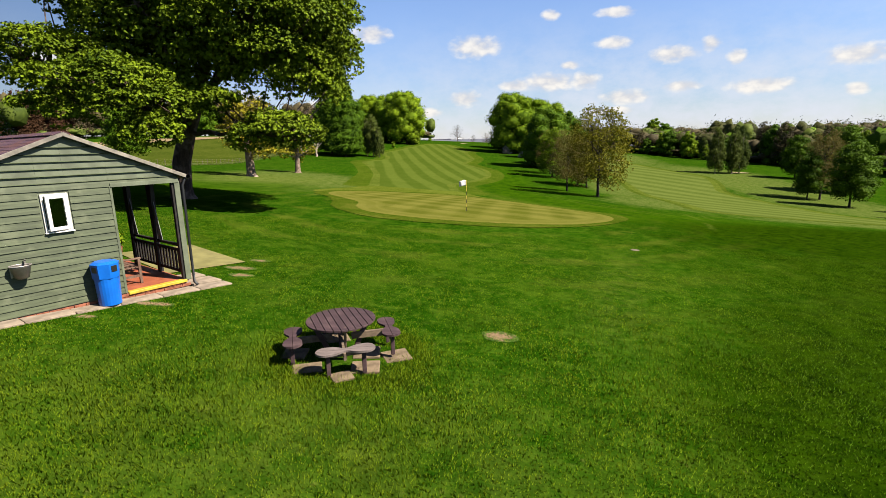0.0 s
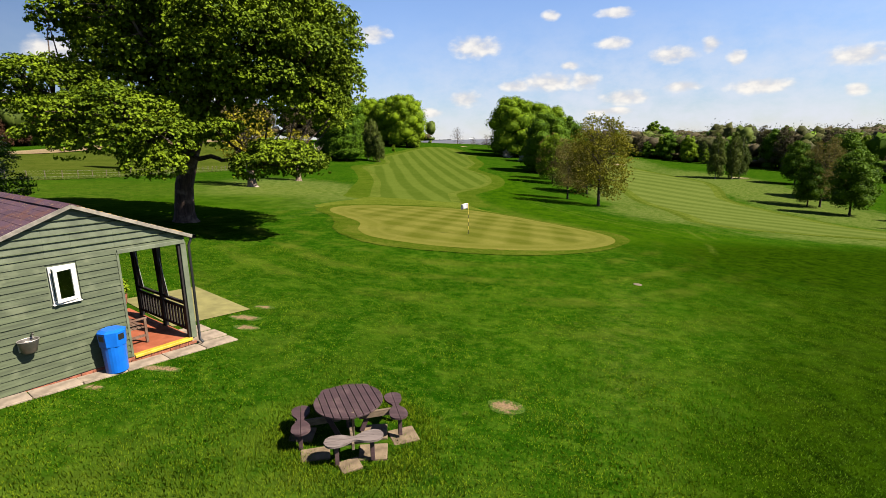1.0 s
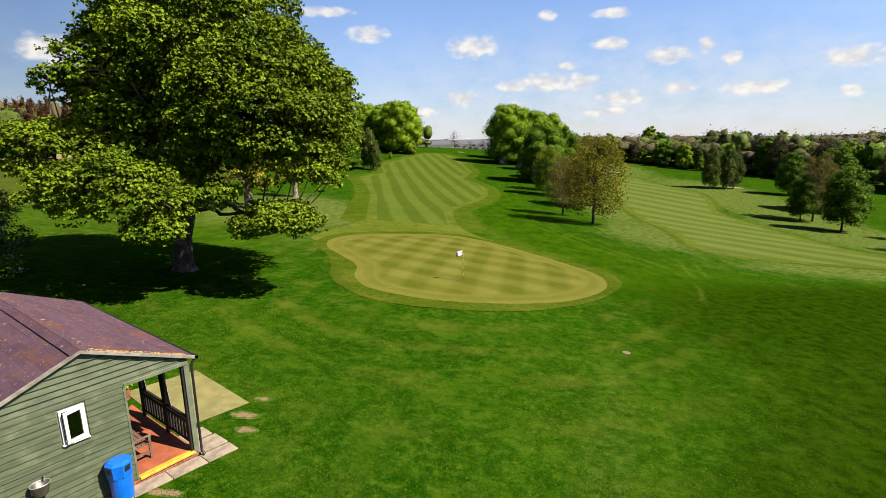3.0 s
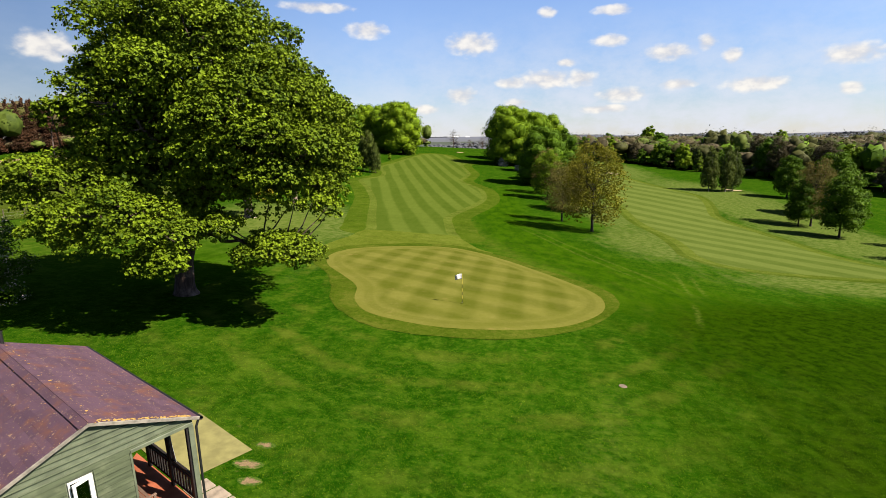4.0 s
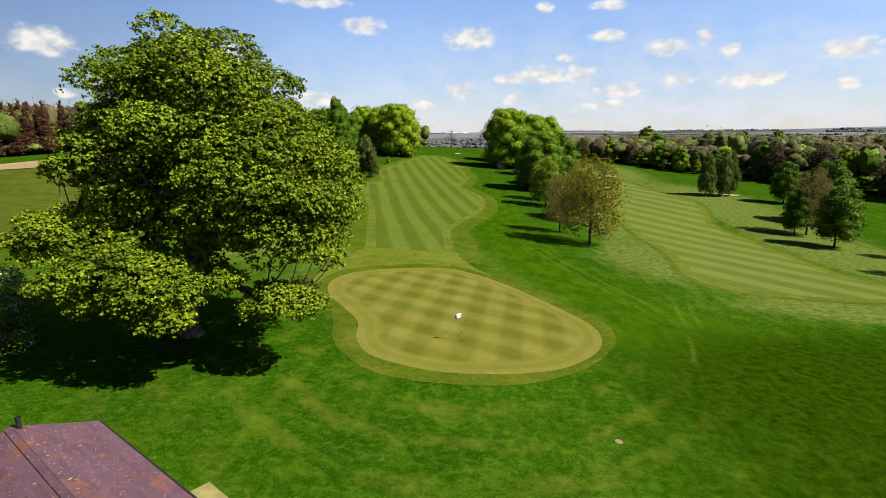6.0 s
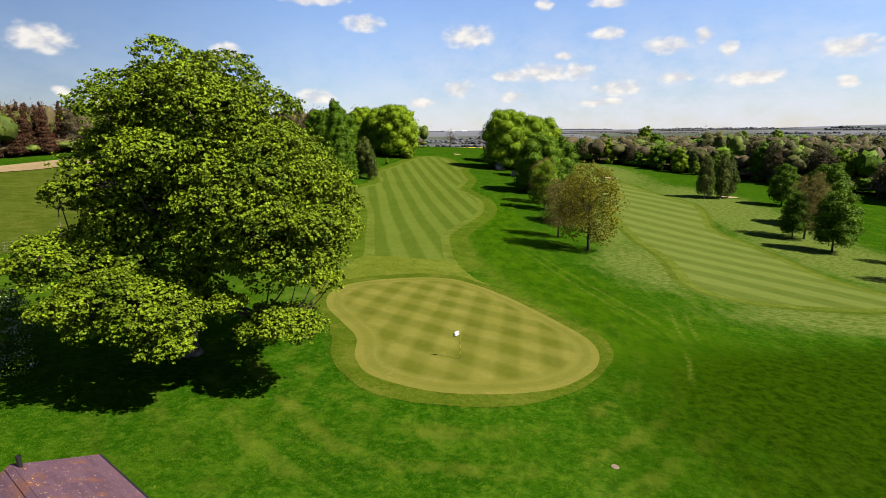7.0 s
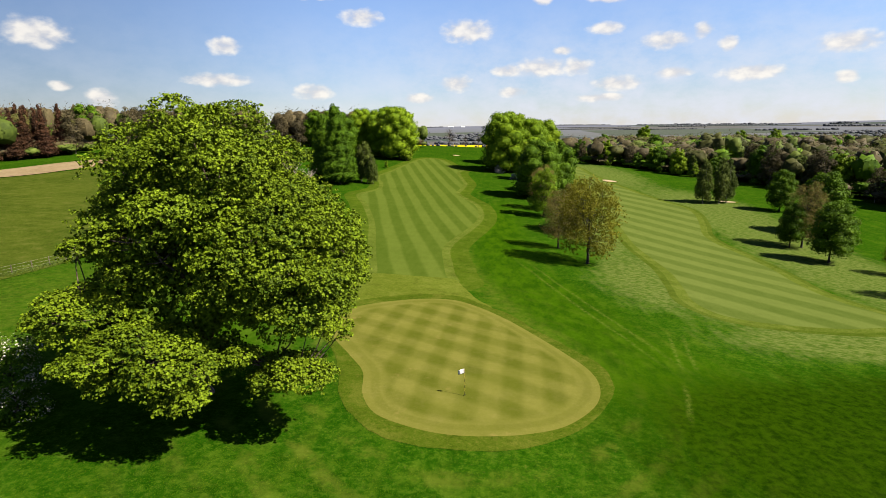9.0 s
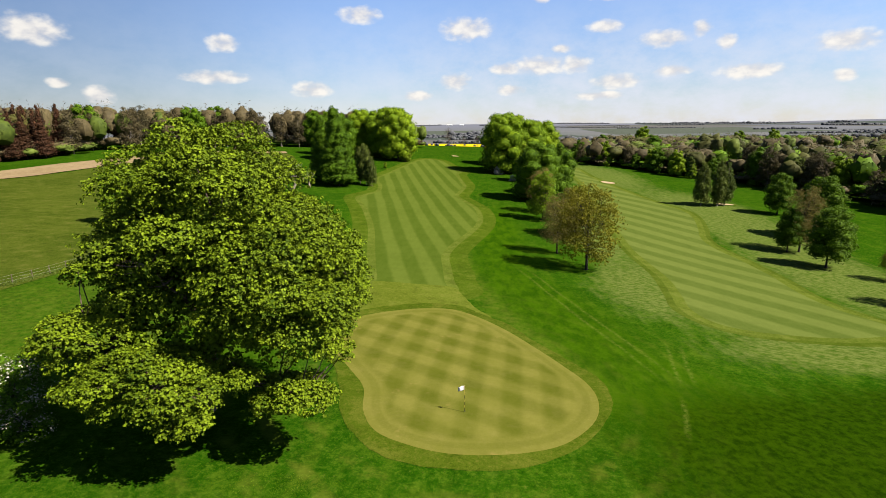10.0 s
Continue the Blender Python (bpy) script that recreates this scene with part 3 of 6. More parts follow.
def build_turf():
    draped("pasture", spline([(-190, 40), (-190, 150), (-158, 172), (-150, 193), (-120, 235), (-95, 242), (-75, 195), (-66, 140), (-57, 90), (-54, 40), (-56, -40), (-150, -60)], 8), 0.05, PASTURE,
           "grazed yellowish green pasture behind a wire fence", "field", step=4.0)
    draped("semi_rough", grown(FAIRWAY_EDGE, 3.4), 0.008, SEMI, "mid-green first cut of rough round the fairway", "rough", ragged=0.12, step=2.0)
    draped("fairway_edge", FAIRWAY_EDGE, 0.013, EDGE_CUT, "pale perimeter cut along the edge of the fairway", "fairway", step=2.0)
    draped("fairway", grown(FAIRWAY_EDGE, -1.5), 0.018, FAIRWAY, "striped mown fairway running up to the crest", "fairway", step=2.0)
    draped("second_first_cut", grown(SECOND_EDGE, 1.1), 0.008, SECOND_CUT, "darker first cut of rough round the second fairway", "rough", ragged=0.15, step=2.0)
    draped("second_fairway_edge", SECOND_EDGE, 0.013, EDGE_CUT, "pale perimeter cut along the second fairway", "fairway", step=2.0)
    draped("second_fairway", grown(SECOND_EDGE, -1.6), 0.018, FAIRWAY_FAR, "pale fairway mown in diagonal stripes", "fairway", step=2.0)
    draped("green_apron", spline([(-16.6, 46), (-17.2, 53), (-16.6, 60), (-15.8, 66.5), (-9, 67.5), (-4.0, 67.5), (-2.6, 64), (-0.6, 58.6), (1.2, 55), (-2, 52), (-8, 50), (-12, 44)], 8), 0.022, APRON,
           "pale apron mown in curves between the fairway and the green", "apron", ragged=0.08)
    draped("green_collar", COLLAR_EDGE, 0.026, FRINGE, "darker green collar of slightly longer grass round the green", "collar", ragged=0.06)
    rimmed(draped("putting_green", GREEN_EDGE, 0.030, GREEN, "pale putting green mown in a chequered pattern", "green", step=0.6), GREEN_EDGE, 4.0)


build_ground()
build_turf()

# ---- trees ----
BARK = bark_material("grey_brown_bark", (0.085, 0.06, 0.048), (0.19, 0.15, 0.125))
BARK_DARK = bark_material("dark_bark", (0.05, 0.042, 0.036), (0.1, 0.085, 0.07))
BARK_OAK = bark_material("pale_oak_bark", (0.2, 0.15, 0.11), (0.34, 0.28, 0.22))
BARK_PALE = bark_material("pale_dead_wood", (0.3, 0.26, 0.21), (0.5, 0.46, 0.4))
LEAF_SYCAMORE = leaf_material("sycamore_leaves", (0.157, 0.234, 0.007), (0.013, 0.034, 0.0006), clear=0.05)
LEAF_GREEN = leaf_material("fresh_green_leaves", (0.2, 0.3, 0.006), (0.055, 0.112, 0.003))
LEAF_DARK = leaf_material("dark_green_leaves", (0.1, 0.186, 0.004), (0.026, 0.065, 0.002))
LEAF_BRIGHT = leaf_material("bright_young_leaves", (0.18, 0.25, 0.01), (0.09, 0.15, 0.007))
LEAF_OLIVE = leaf_material("bronze_olive_leaves", (0.25, 0.228, 0.014), (0.1, 0.1, 0.006))
LEAF_BROWN = leaf_material("brown_bud_leaves", (0.21, 0.18, 0.045), (0.105, 0.092, 0.026))
LEAF_BIRCH = leaf_material("grey_green_birch_leaves", (0.11, 0.15, 0.024), (0.045, 0.068, 0.012))
LEAF_TWIG = leaf_material("bare_grey_brown_twigs", (0.1, 0.086, 0.042), (0.035, 0.03, 0.015), clear=0.1)
LEAF_BUD = leaf_material("olive_budding_twigs", (0.088, 0.09, 0.022), (0.035, 0.038, 0.01), clear=0.1)
LEAF_RUST = leaf_material("rusty_larch_needles", (0.078, 0.037, 0.018), (0.03, 0.017, 0.01), clear=0.1)
BLOSSOM = leaf_material("white_blossom", (0.5, 0.47, 0.42), (0.2, 0.2, 0.16))


def leaf_mesh(name, at, out, size, rng, width=0.36):
    """Folded leaf blades at the given places, facing roughly outwards."""
    n = len(at)
    nrm = out + rng.normal(0, 0.55, (n, 3)) + np.array([0, 0, 0.45])
    nrm /= np.linalg.norm(nrm, axis=1, keepdims=True) + 1e-9
    t = np.cross(nrm, rng.normal(0, 1, (n, 3)))
    t /= np.linalg.norm(t, axis=1, keepdims=True) + 1e-9
    b = np.cross(nrm, t)
    s = (size * rng.uniform(0.65, 1.3, n))[:, None]
    v = np.stack([at - t * s * 0.5, at + b * s * width + nrm * s * 0.1, at + t * s * 0.5 - nrm * s * 0.06, at - b * s * width + nrm * s * 0.1], 1).reshape(-1, 3)
    return mesh_from(name, v, np.arange(4 * n).reshape(-1, 4))


def crown_points(lobes, clumps, per, spread, rng, hollow=0.72):
    """Leaf places in sprays on the skins of overlapping lobes (cx, cy, cz, rx, ry, rz)."""
    lobes = np.asarray(lobes, float)
    area = (lobes[:, 3] * lobes[:, 4] + lobes[:, 5] * lobes[:, 3]) ** 1.0
    pick = rng.choice(len(lobes), clumps, p=area / area.sum())
    d = rng.normal(0, 1, (clumps, 3))
    d /= np.linalg.norm(d, axis=1, keepdims=True)
    r = rng.uniform(hollow, 1.04, clumps) ** 0.7
    c = lobes[pick, :3] + d * lobes[pick, 3:] * r[:, None]
    # leave out sprays deep inside another lobe
    keep = np.ones(clumps, bool)
    for l in lobes:
        keep &= (((c - l[:3]) / l[3:]) ** 2).sum(1) > 0.42
    c, d = c[keep], d[keep]
    k = len(c)
    # each spray is a shallow cap of leaves, thick on its upper skin
    q = rng.normal(0, 1, (k * per, 3))
    q /= np.linalg.norm(q, axis=1, keepdims=True) + 1e-9
    q[:, 2] = np.where(rng.uniform(0, 1, k * per) < 0.7, np.abs(q[:, 2]), q[:, 2])
    big = np.repeat(spread * rng.uniform(0.6, 1.4, k), per)[:, None]
    at = np.repeat(c, per, 0) + q * big * np.array([1.25, 1.25, 0.75]) * rng.uniform(0.55, 1.08, (k * per, 1))
    dn = np.repeat(d, per, 0) * 0.5 + q * 0.8
    return at, dn


def ball_of_quads(n):
    """A unit ball of even quads."""
    g = np.tan(np.linspace(-np.pi / 4, np.pi / 4, n + 1))
    u, v = [k.ravel() for k in np.meshgrid(g, g)]
    one = np.ones_like(u)
    i = (np.arange(n)[:, None] * (n + 1) + np.arange(n)).ravel()
    q = np.stack([i, i + 1, i + n + 2, i + n + 1], 1)
    verts, faces = [], []
    for k, side in enumerate(((one, u, v), (-one, v, u), (u, v, one), (v, u, -one), (v, one, u), (u, -one, v))):
        verts.append(np.stack(side, 1)), faces.append(q + k * len(u))
    verts = np.concatenate(verts)
    return verts / np.linalg.norm(verts, axis=1, keepdims=True), np.concatenate(faces)


def lumpiness(p, wave, rng):
    """A field of soft bumps of about that size, between -1 and 1."""
    f = np.zeros(len(p))
    for k in range(6):
        d = rng.normal(0, 1, 3)
        d *= rng.uniform(0.7, 1.6) * 2 * np.pi / wave / np.linalg.norm(d)
        f += np.sin(p @ d + rng.uniform(0, 6.28))
    return np.clip(f / 3.0, -1, 1)


def full_crown(name, lobes, count, size, seed, width=0.36, core=0.8, rough=0.14, wave=2.5, shell=(0.86, 1.04), flat=0.55, under=0.35, ball=4, up=0.3, drop=0.72, spray=1, spread=0.0, brim=-0.25):
    """A crown of single leaves over the lobes (cx, cy, cz, rx, ry, rz), with shaded foliage closing the inside of each lobe."""
    rng = np.random.default_rng(seed)
    l = np.asarray(lobes, float)
    area = (l[:, 3] * l[:, 4] + l[:, 3] * l[:, 5] + l[:, 4] * l[:, 5])
    count //= spray
    pick = rng.choice(len(l), int(count * 1.9), p=area / area.sum())
    d = rng.normal(0, 1, (len(pick), 3))
    d /= np.linalg.norm(d, axis=1, keepdims=True)
    keep = (d[:, 2] > brim) | (rng.uniform(0, 1, len(d)) < under)
    pick, d = pick[keep], d[keep]
    state = rng.integers(1 << 30)
    base = l[pick, :3] + d * l[pick, 3:]
    bump = 1 + rough * lumpiness(base, wave, np.random.default_rng(state))
    p = l[pick, :3] + d * l[pick, 3:] * (bump * rng.uniform(*shell, len(d)))[:, None]
    keep = np.ones(len(p), bool)
    for k, o in enumerate(l):
        keep &= ((((p - o[:3]) / o[3:]) ** 2).sum(1) > drop) | (pick == k)
    pick, d, p = pick[keep][:count], d[keep][:count], p[keep][:count]
    out = d / l[pick, 3:]
    out /= np.linalg.norm(out, axis=1, keepdims=True)
    if spray > 1:
        # leaves sit in sprays, denser on top of each
        big = np.repeat(spread * rng.uniform(0.6, 1.4, len(p)), spray)[:, None]
        p, out = np.repeat(p, spray, 0), np.repeat(out, spray, 0)
        q = rng.normal(0, 1, p.shape)
        q /= np.linalg.norm(q, axis=1, keepdims=True)
        p, out = p + q * big * np.array((1.2, 1.2, 0.6)) * rng.uniform(0.4, 1.05, (len(p), 1)), out * 0.6 + q * 0.6
    n = len(p)
    nrm = out + rng.normal(0, flat, (n, 3)) + np.array([0, 0, up])
    nrm /= np.linalg.norm(nrm, axis=1, keepdims=True) + 1e-9
    t = np.cross(nrm, rng.normal(0, 1, (n, 3)))
    t /= np.linalg.norm(t, axis=1, keepdims=True) + 1e-9
    b = np.cross(nrm, t)
    s = (size * rng.uniform(0.6, 1.35, n))[:, None]
    v = np.stack([p - t * s * 0.5, p + b * s * width + nrm * s * 0.1, p + t * s * 0.5 - nrm * s * 0.06, p - b * s * width + nrm * s * 0.1], 1).reshape(-1, 3)
    f = np.arange(4 * n).reshape(-1, 4)
    verts, faces, at = [v], [f], len(v)
    if core:
        bv, bf = ball_of_quads(ball)
        for o in l:
            q = o[:3] + bv * o[3:] * core * (1 + rough * lumpiness(o[:3] + bv * o[3:], wave, np.random.default_rng(state)))[:, None]
            verts.append(q), faces.append(bf + at)
            at += len(q)
    me = mesh_from(name, np.concatenate(verts), np.concatenate(faces))
    me.polygons.foreach_set("use_smooth", np.arange(len(me.polygons)) >= n)
    return me


def limb(a, b, r0, r1, rng, sag=0.12, steps=7):
    a, b = np.asarray(a, float), np.asarray(b, float)
    t = np.linspace(0, 1, steps)[:, None]
    bow = rng.normal(0, 1, 3) * np.linalg.norm(b - a) * sag
    p = a + (b - a) * t + bow * (t * (1 - t)) * 2 + rng.normal(0, 0.02, (steps, 3)) * np.linalg.norm(b - a) * (t > 0) * (t < 1)
    return p, r0 + (r1 - r0) * t[:, 0] ** 0.8


def tree_skeleton(height, trunk_r, lobes, rng, fork=0.3, twigs=3, sides=7):
    """A tapered, flared trunk, a limb to each lobe and branches within it."""
    top = np.array([rng.normal(0, 0.02) * height, rng.normal(0, 0.02) * height, height * 0.72])
    z = np.array([-0.25, 0.0, 0.12, 0.35, 0.8, fork * height * 0.6, fork * height, height * 0.5, height * 0.72])
    k = (z / (height * 0.72)).clip(0, 1)[:, None]
    pts = np.concatenate([top[:2] * k + rng.normal(0, 0.01, (len(z), 2)) * height * k * 0.5, z[:, None]], 1)
    rad = trunk_r * np.array([1.75, 1.55, 1.3, 1.12, 1.0, 0.92, 0.8, 0.45, 0.12])
    tubes = [(pts, rad)]
    for l in lobes:
        f = np.clip(rng.uniform(fork * 0.9, 0.6), 0.1, 0.6) * height
        start = np.array([np.interp(f, z, pts[:, 0]), np.interp(f, z, pts[:, 1]), f])
        if l[2] < f:
            f = max(l[2] * 0.75, fork * height * 0.55)
            start = np.array([np.interp(f, z, pts[:, 0]), np.interp(f, z, pts[:, 1]), f])
        end = np.array(l[:3])
        p, r = limb(start, end, trunk_r * 0.36, trunk_r * 0.1, rng)
        tubes.append((p, r))
        for _ in range(twigs):
            s = p[rng.integers(2, len(p) - 1)]
            d = rng.normal(0, 1, 3)
            d /= np.linalg.norm(d)
            tubes.append(limb(s, end + d * np.array(l[3:]) * 0.85, trunk_r * 0.13, trunk_r * 0.025, rng, 0.15, 5))
    return tubes


def tree(name, label, category, at, height, lobes, leaf, bark, trunk_r, clumps, per, size, spread, seed, group="", fork=0.3, twigs=3, sides=7, hollow=0.72, width=0.36):
    rng = np.random.default_rng(seed)
    ob = thing(name, label, category, pose(*at), group)
    part("trunk", tubes_mesh("trunk", tree_skeleton(height, trunk_r, lobes, rng, fork, twigs), sides), bark, ob)
    p, d = crown_points(lobes, clumps, per, spread, rng, hollow)
    part("crown", leaf_mesh("crown", p, d, size, rng, width), leaf, ob)
    return ob


def full_tree(name, label, category, height, lobes, leaf, bark, trunk_r, leaves, size, seed, group="", fork=0.15, twigs=1, core=0.8, rough=0.14, wave=2.5, flat=0.55, width=0.36, under=0.35, ball=4, spray=1, spread=0.0):
    """A tree in full leaf."""
    rng = np.random.default_rng(seed)
    ob = thing(name, label, category, group=group)
    part("trunk", tubes_mesh("trunk", tree_skeleton(height, trunk_r, lobes, rng, fork, twigs), 6), bark, ob)
    part("crown", full_crown("crown", lobes, leaves, size, seed, width, core, rough, wave, flat=flat, under=under, ball=ball, spray=spray, spread=spread, shell=(0.45, 1.06) if spray > 1 else (0.82, 1.01)), leaf, ob)
    return ob


def round_lobes(height, width, seed, count=9, low=0.28, slim=1.0, point=0.12):
    """Lobes that fill an uneven, egg-shaped crown of that height and width."""
    rng = np.random.default_rng(seed)
    out = []
    for i in range(count):
        a = i * 2.4 + rng.uniform(-0.4, 0.4)
        t = (i + 0.5) / count
        z = height * (low + (0.97 - low) * t)
        girth = math.sqrt(max(0.1, 1 - ((t - 0.4) / 0.66) ** 2)) * (1 - point * t)
        r = width * 0.5 * rng.uniform(0.36, 0.5) * max(0.45, girth)
        ring = max(0.0, width * 0.5 * girth - r) * rng.uniform(0.75, 1.1)
        out.append((math.cos(a) * ring, math.sin(a) * ring, min(z, height - r * 0.6), r, r, r * 0.78 * slim))
    out.append((0, 0, height * (low + 0.5 * (1 - low)), width * 0.24, width * 0.24, height * (1 - low) * 0.36))
    return out


def placed(ob, x, y, turn=0.0, size=1.0, tall=1.0, sink=0.05):
    ob.matrix_basis = pose(x, y, gz(x, y) - sink, 0, 0, turn) @ Matrix.Diagonal((size, size, size * tall, 1))
    return ob


def again(ob, x, y, turn=0.0, size=1.0, tall=1.0, label="", sink=0.05):
    c = copy_thing(ob, Matrix())
    placed(c, x, y, turn, size, tall, sink)
    return tagged(c, label)


def build_big_tree():
    """A leaning trunk that forks low, a broad dome of leaf tiers, one wide low bough towards the hut and a small one beside the green."""
    x, y = -19.1, 29.6
    z0 = gz(x, y)
    rng = np.random.default_rng(5)
    puffs, inner = [], []
    domes = ((np.array((-17.0, 30.0, 12.5)), np.array((6.7, 7.1, 7.8)), 96), (np.array((-12.4, 29.4, 10.4)), np.array((5.5, 6.7, 5.9)), 76))
    for k, (dome, reach, n) in enumerate(domes):
        other, wide, _ = domes[1 - k]
        for i in range(n):
            h = 1 - 2 * (i + 0.5) / n
            a = i * 2.39996 + rng.uniform(-0.25, 0.25)
            d = np.array((math.cos(a) * math.sqrt(1 - h * h), math.sin(a) * math.sqrt(1 - h * h), h))
            # boughs stand out of the dome, with deep clefts between them
            cleft = max(0.0, math.sin(4 * a + 5 * h + k) * math.sin(9 * h + 1 + 2 * k) - 0.1)
            p = dome + d * reach * (1.02 - 0.3 * cleft + rng.uniform(-0.15, 0.03))
            if (((p - other) / wide) ** 2).sum() < 0.75:
                continue
            if p[2] > 7.5:
                inner.append((*(dome + d * reach * 0.64), 1.5, 1.5, 1.1))
            floor = np.interp(p[0], (-24, -18, -13, -8), (9.6, 9.2, 7.0, 5.4)) + rng.uniform(-0.4, 0.8)
            # the shaded hollow above the low bough
            if p[2] < floor or (-19.5 < p[0] < -14.6 and p[1] < 29.5 and p[2] < 13.8 and rng.uniform() < 0.93):
                continue
            r = rng.uniform(1.1, 2.0) * (1 - 0.3 * cleft)
            puffs.append((*(p - d * r * 0.75), r * 1.1, r * 1.1, r * 0.74))
    boughs = (((-21.9, 24.4, 8.3), (2.8, 3.0, 2.2), 34), ((-18.6, 23.2, 6.7), (3.2, 3.2, 2.3), 42), ((-16.1, 22.9, 6.0), (2.3, 2.4, 2.4), 32), ((-15.6, 22.4, 4.6), (1.4, 1.3, 1.3), 11), ((-20.8, 22.4, 6.2), (1.9, 1.7, 0.9), 10),
              ((-10.7, 25.5, 4.3), (2.5, 2.1, 1.9), 36), ((-9.2, 27.0, 7.4), (1.8, 2.4, 2.0), 17), ((-9.0, 25.9, 9.8), (2.0, 2.2, 1.8), 16), ((-11.6, 25.2, 8.6), (1.9, 1.6, 1.0), 8), ((-13.2, 24.2, 6.2), (1.0, 1.0, 0.9), 5), ((-21.0, 25.6, 11.6), (2.0, 2.4, 2.0), 18))
    for c, reach_b, count in boughs:
        for i in range(count):
            d = rng.normal(0, 1, 3)
            d /= np.linalg.norm(d)
            d[2] = abs(d[2]) if rng.uniform() < 0.7 else d[2]
            r = rng.uniform(0.55, 0.95)
            puffs.append((*(np.array(c) + d * np.maximum(np.array(reach_b) - r * 0.8, 0.2) * rng.uniform(0.7, 1.0)), r * 1.15, r * 1.15, r * 0.7))
    # leaves in the shade between the dome and the bough
    for i in range(26):
        inner.append((rng.uniform(-22.5, -15.0), rng.uniform(26.5, 30.5), rng.uniform(8.2, 13.0), 1.3, 1.3, 0.8))
    for i in range(34):
        inner.append((rng.uniform(-22.0, -14.5), rng.uniform(24.8, 28.5), rng.uniform(6.6, 9.6), 1.2, 1.2, 0.8))
    here = np.array((x, y, z0))
    ob = thing("sycamore_tree", "huge spreading sycamore in sunlit yellow-green spring leaf", "tree", pose(x, y, z0 - 0.05))
    # trunk, two leaders, limbs out to the tiers and a twig into each tier
    spine = np.array([(-19.1, 29.6, z0 - 0.3), (-19.1, 29.6, z0), (-19.1, 29.6, z0 + 0.25), (-19.07, 29.6, z0 + 0.8), (-18.9, 29.6, 3.2), (-18.3, 29.6, 5.0), (-17.3, 29.5, 7.0), (-16.5, 29.6, 9.5), (-16.0, 29.8, 12.5), (-15.8, 30.0, 16.5)])
    tubes = [(spine, [1.05, 0.86, 0.7, 0.6, 0.54, 0.5, 0.42, 0.34, 0.24, 0.08])]
    ends = [(-21.5, 30, 15), (-19.5, 27, 15.5), (-14.5, 26.0, 15), (-11.2, 28.5, 14), (-9.6, 30, 11), (-11, 32.5, 13.5), (-16, 34.5, 14), (-20.5, 33.5, 11.5), (-22.4, 28.5, 11), (-10.4, 26.5, 9.0), (-13, 25.4, 11.5), (-18, 25.2, 12.5)]
    for e in ends:
        s = spine[rng.integers(5, 9)]
        tubes.append(limb(s, e, 0.23, 0.06, rng, 0.12))
    for s, e, r in (((-18.6, 29.6, 4.2), (-20.4, 24.6, 7.9), 0.24), ((-19.3, 27.0, 6.4), (-16.6, 23.2, 6.6), 0.16), ((-18.2, 29.6, 5.2), (-12.0, 26.4, 5.2), 0.17), ((-13.6, 27.0, 5.0), (-10.4, 25.4, 4.3), 0.1), ((-20.0, 25.4, 7.6), (-22.6, 23.8, 8.3), 0.12)):
        tubes.append(limb(s, e, r, r * 0.35, rng, 0.08, 9))
    joints = np.concatenate([t[0][2:] for t in tubes])
    for q in puffs:
        c = np.array(q[:3])
        s = joints[np.argmin(np.linalg.norm(joints - c + np.array((0, 0, 0.8)), axis=1))]
        tubes.append(limb(s, c, 0.055, 0.018, rng, 0.12, 5))
    part("trunk", tubes_mesh("trunk", [(p - here, r) for p, r in tubes], 9), BARK, ob)
    local = [(a - x, b - y, c - z0, d, e, f) for a, b, c, d, e, f in puffs]
    part("crown", full_crown("crown", local, 230000, 0.165, 6, 0.4, 0.0, 0.14, 1.1, (0.76, 1.04), 0.5, 0.2, up=0.5, drop=0.35, spray=7, spread=0.17, brim=-0.08), LEAF_SYCAMORE, ob)
    local = [(a - x, b - y, c - z0, d, e, f) for a, b, c, d, e, f in inner]
    part("inner_foliage", full_crown("inner_foliage", local, 52000, 0.27, 7, 0.4, 0.0, 0.2, 1.5, (0.3, 1.0), 0.8, 0.7), LEAF_SYCAMORE, ob, "shaded leaves inside the crown")


build_big_tree()


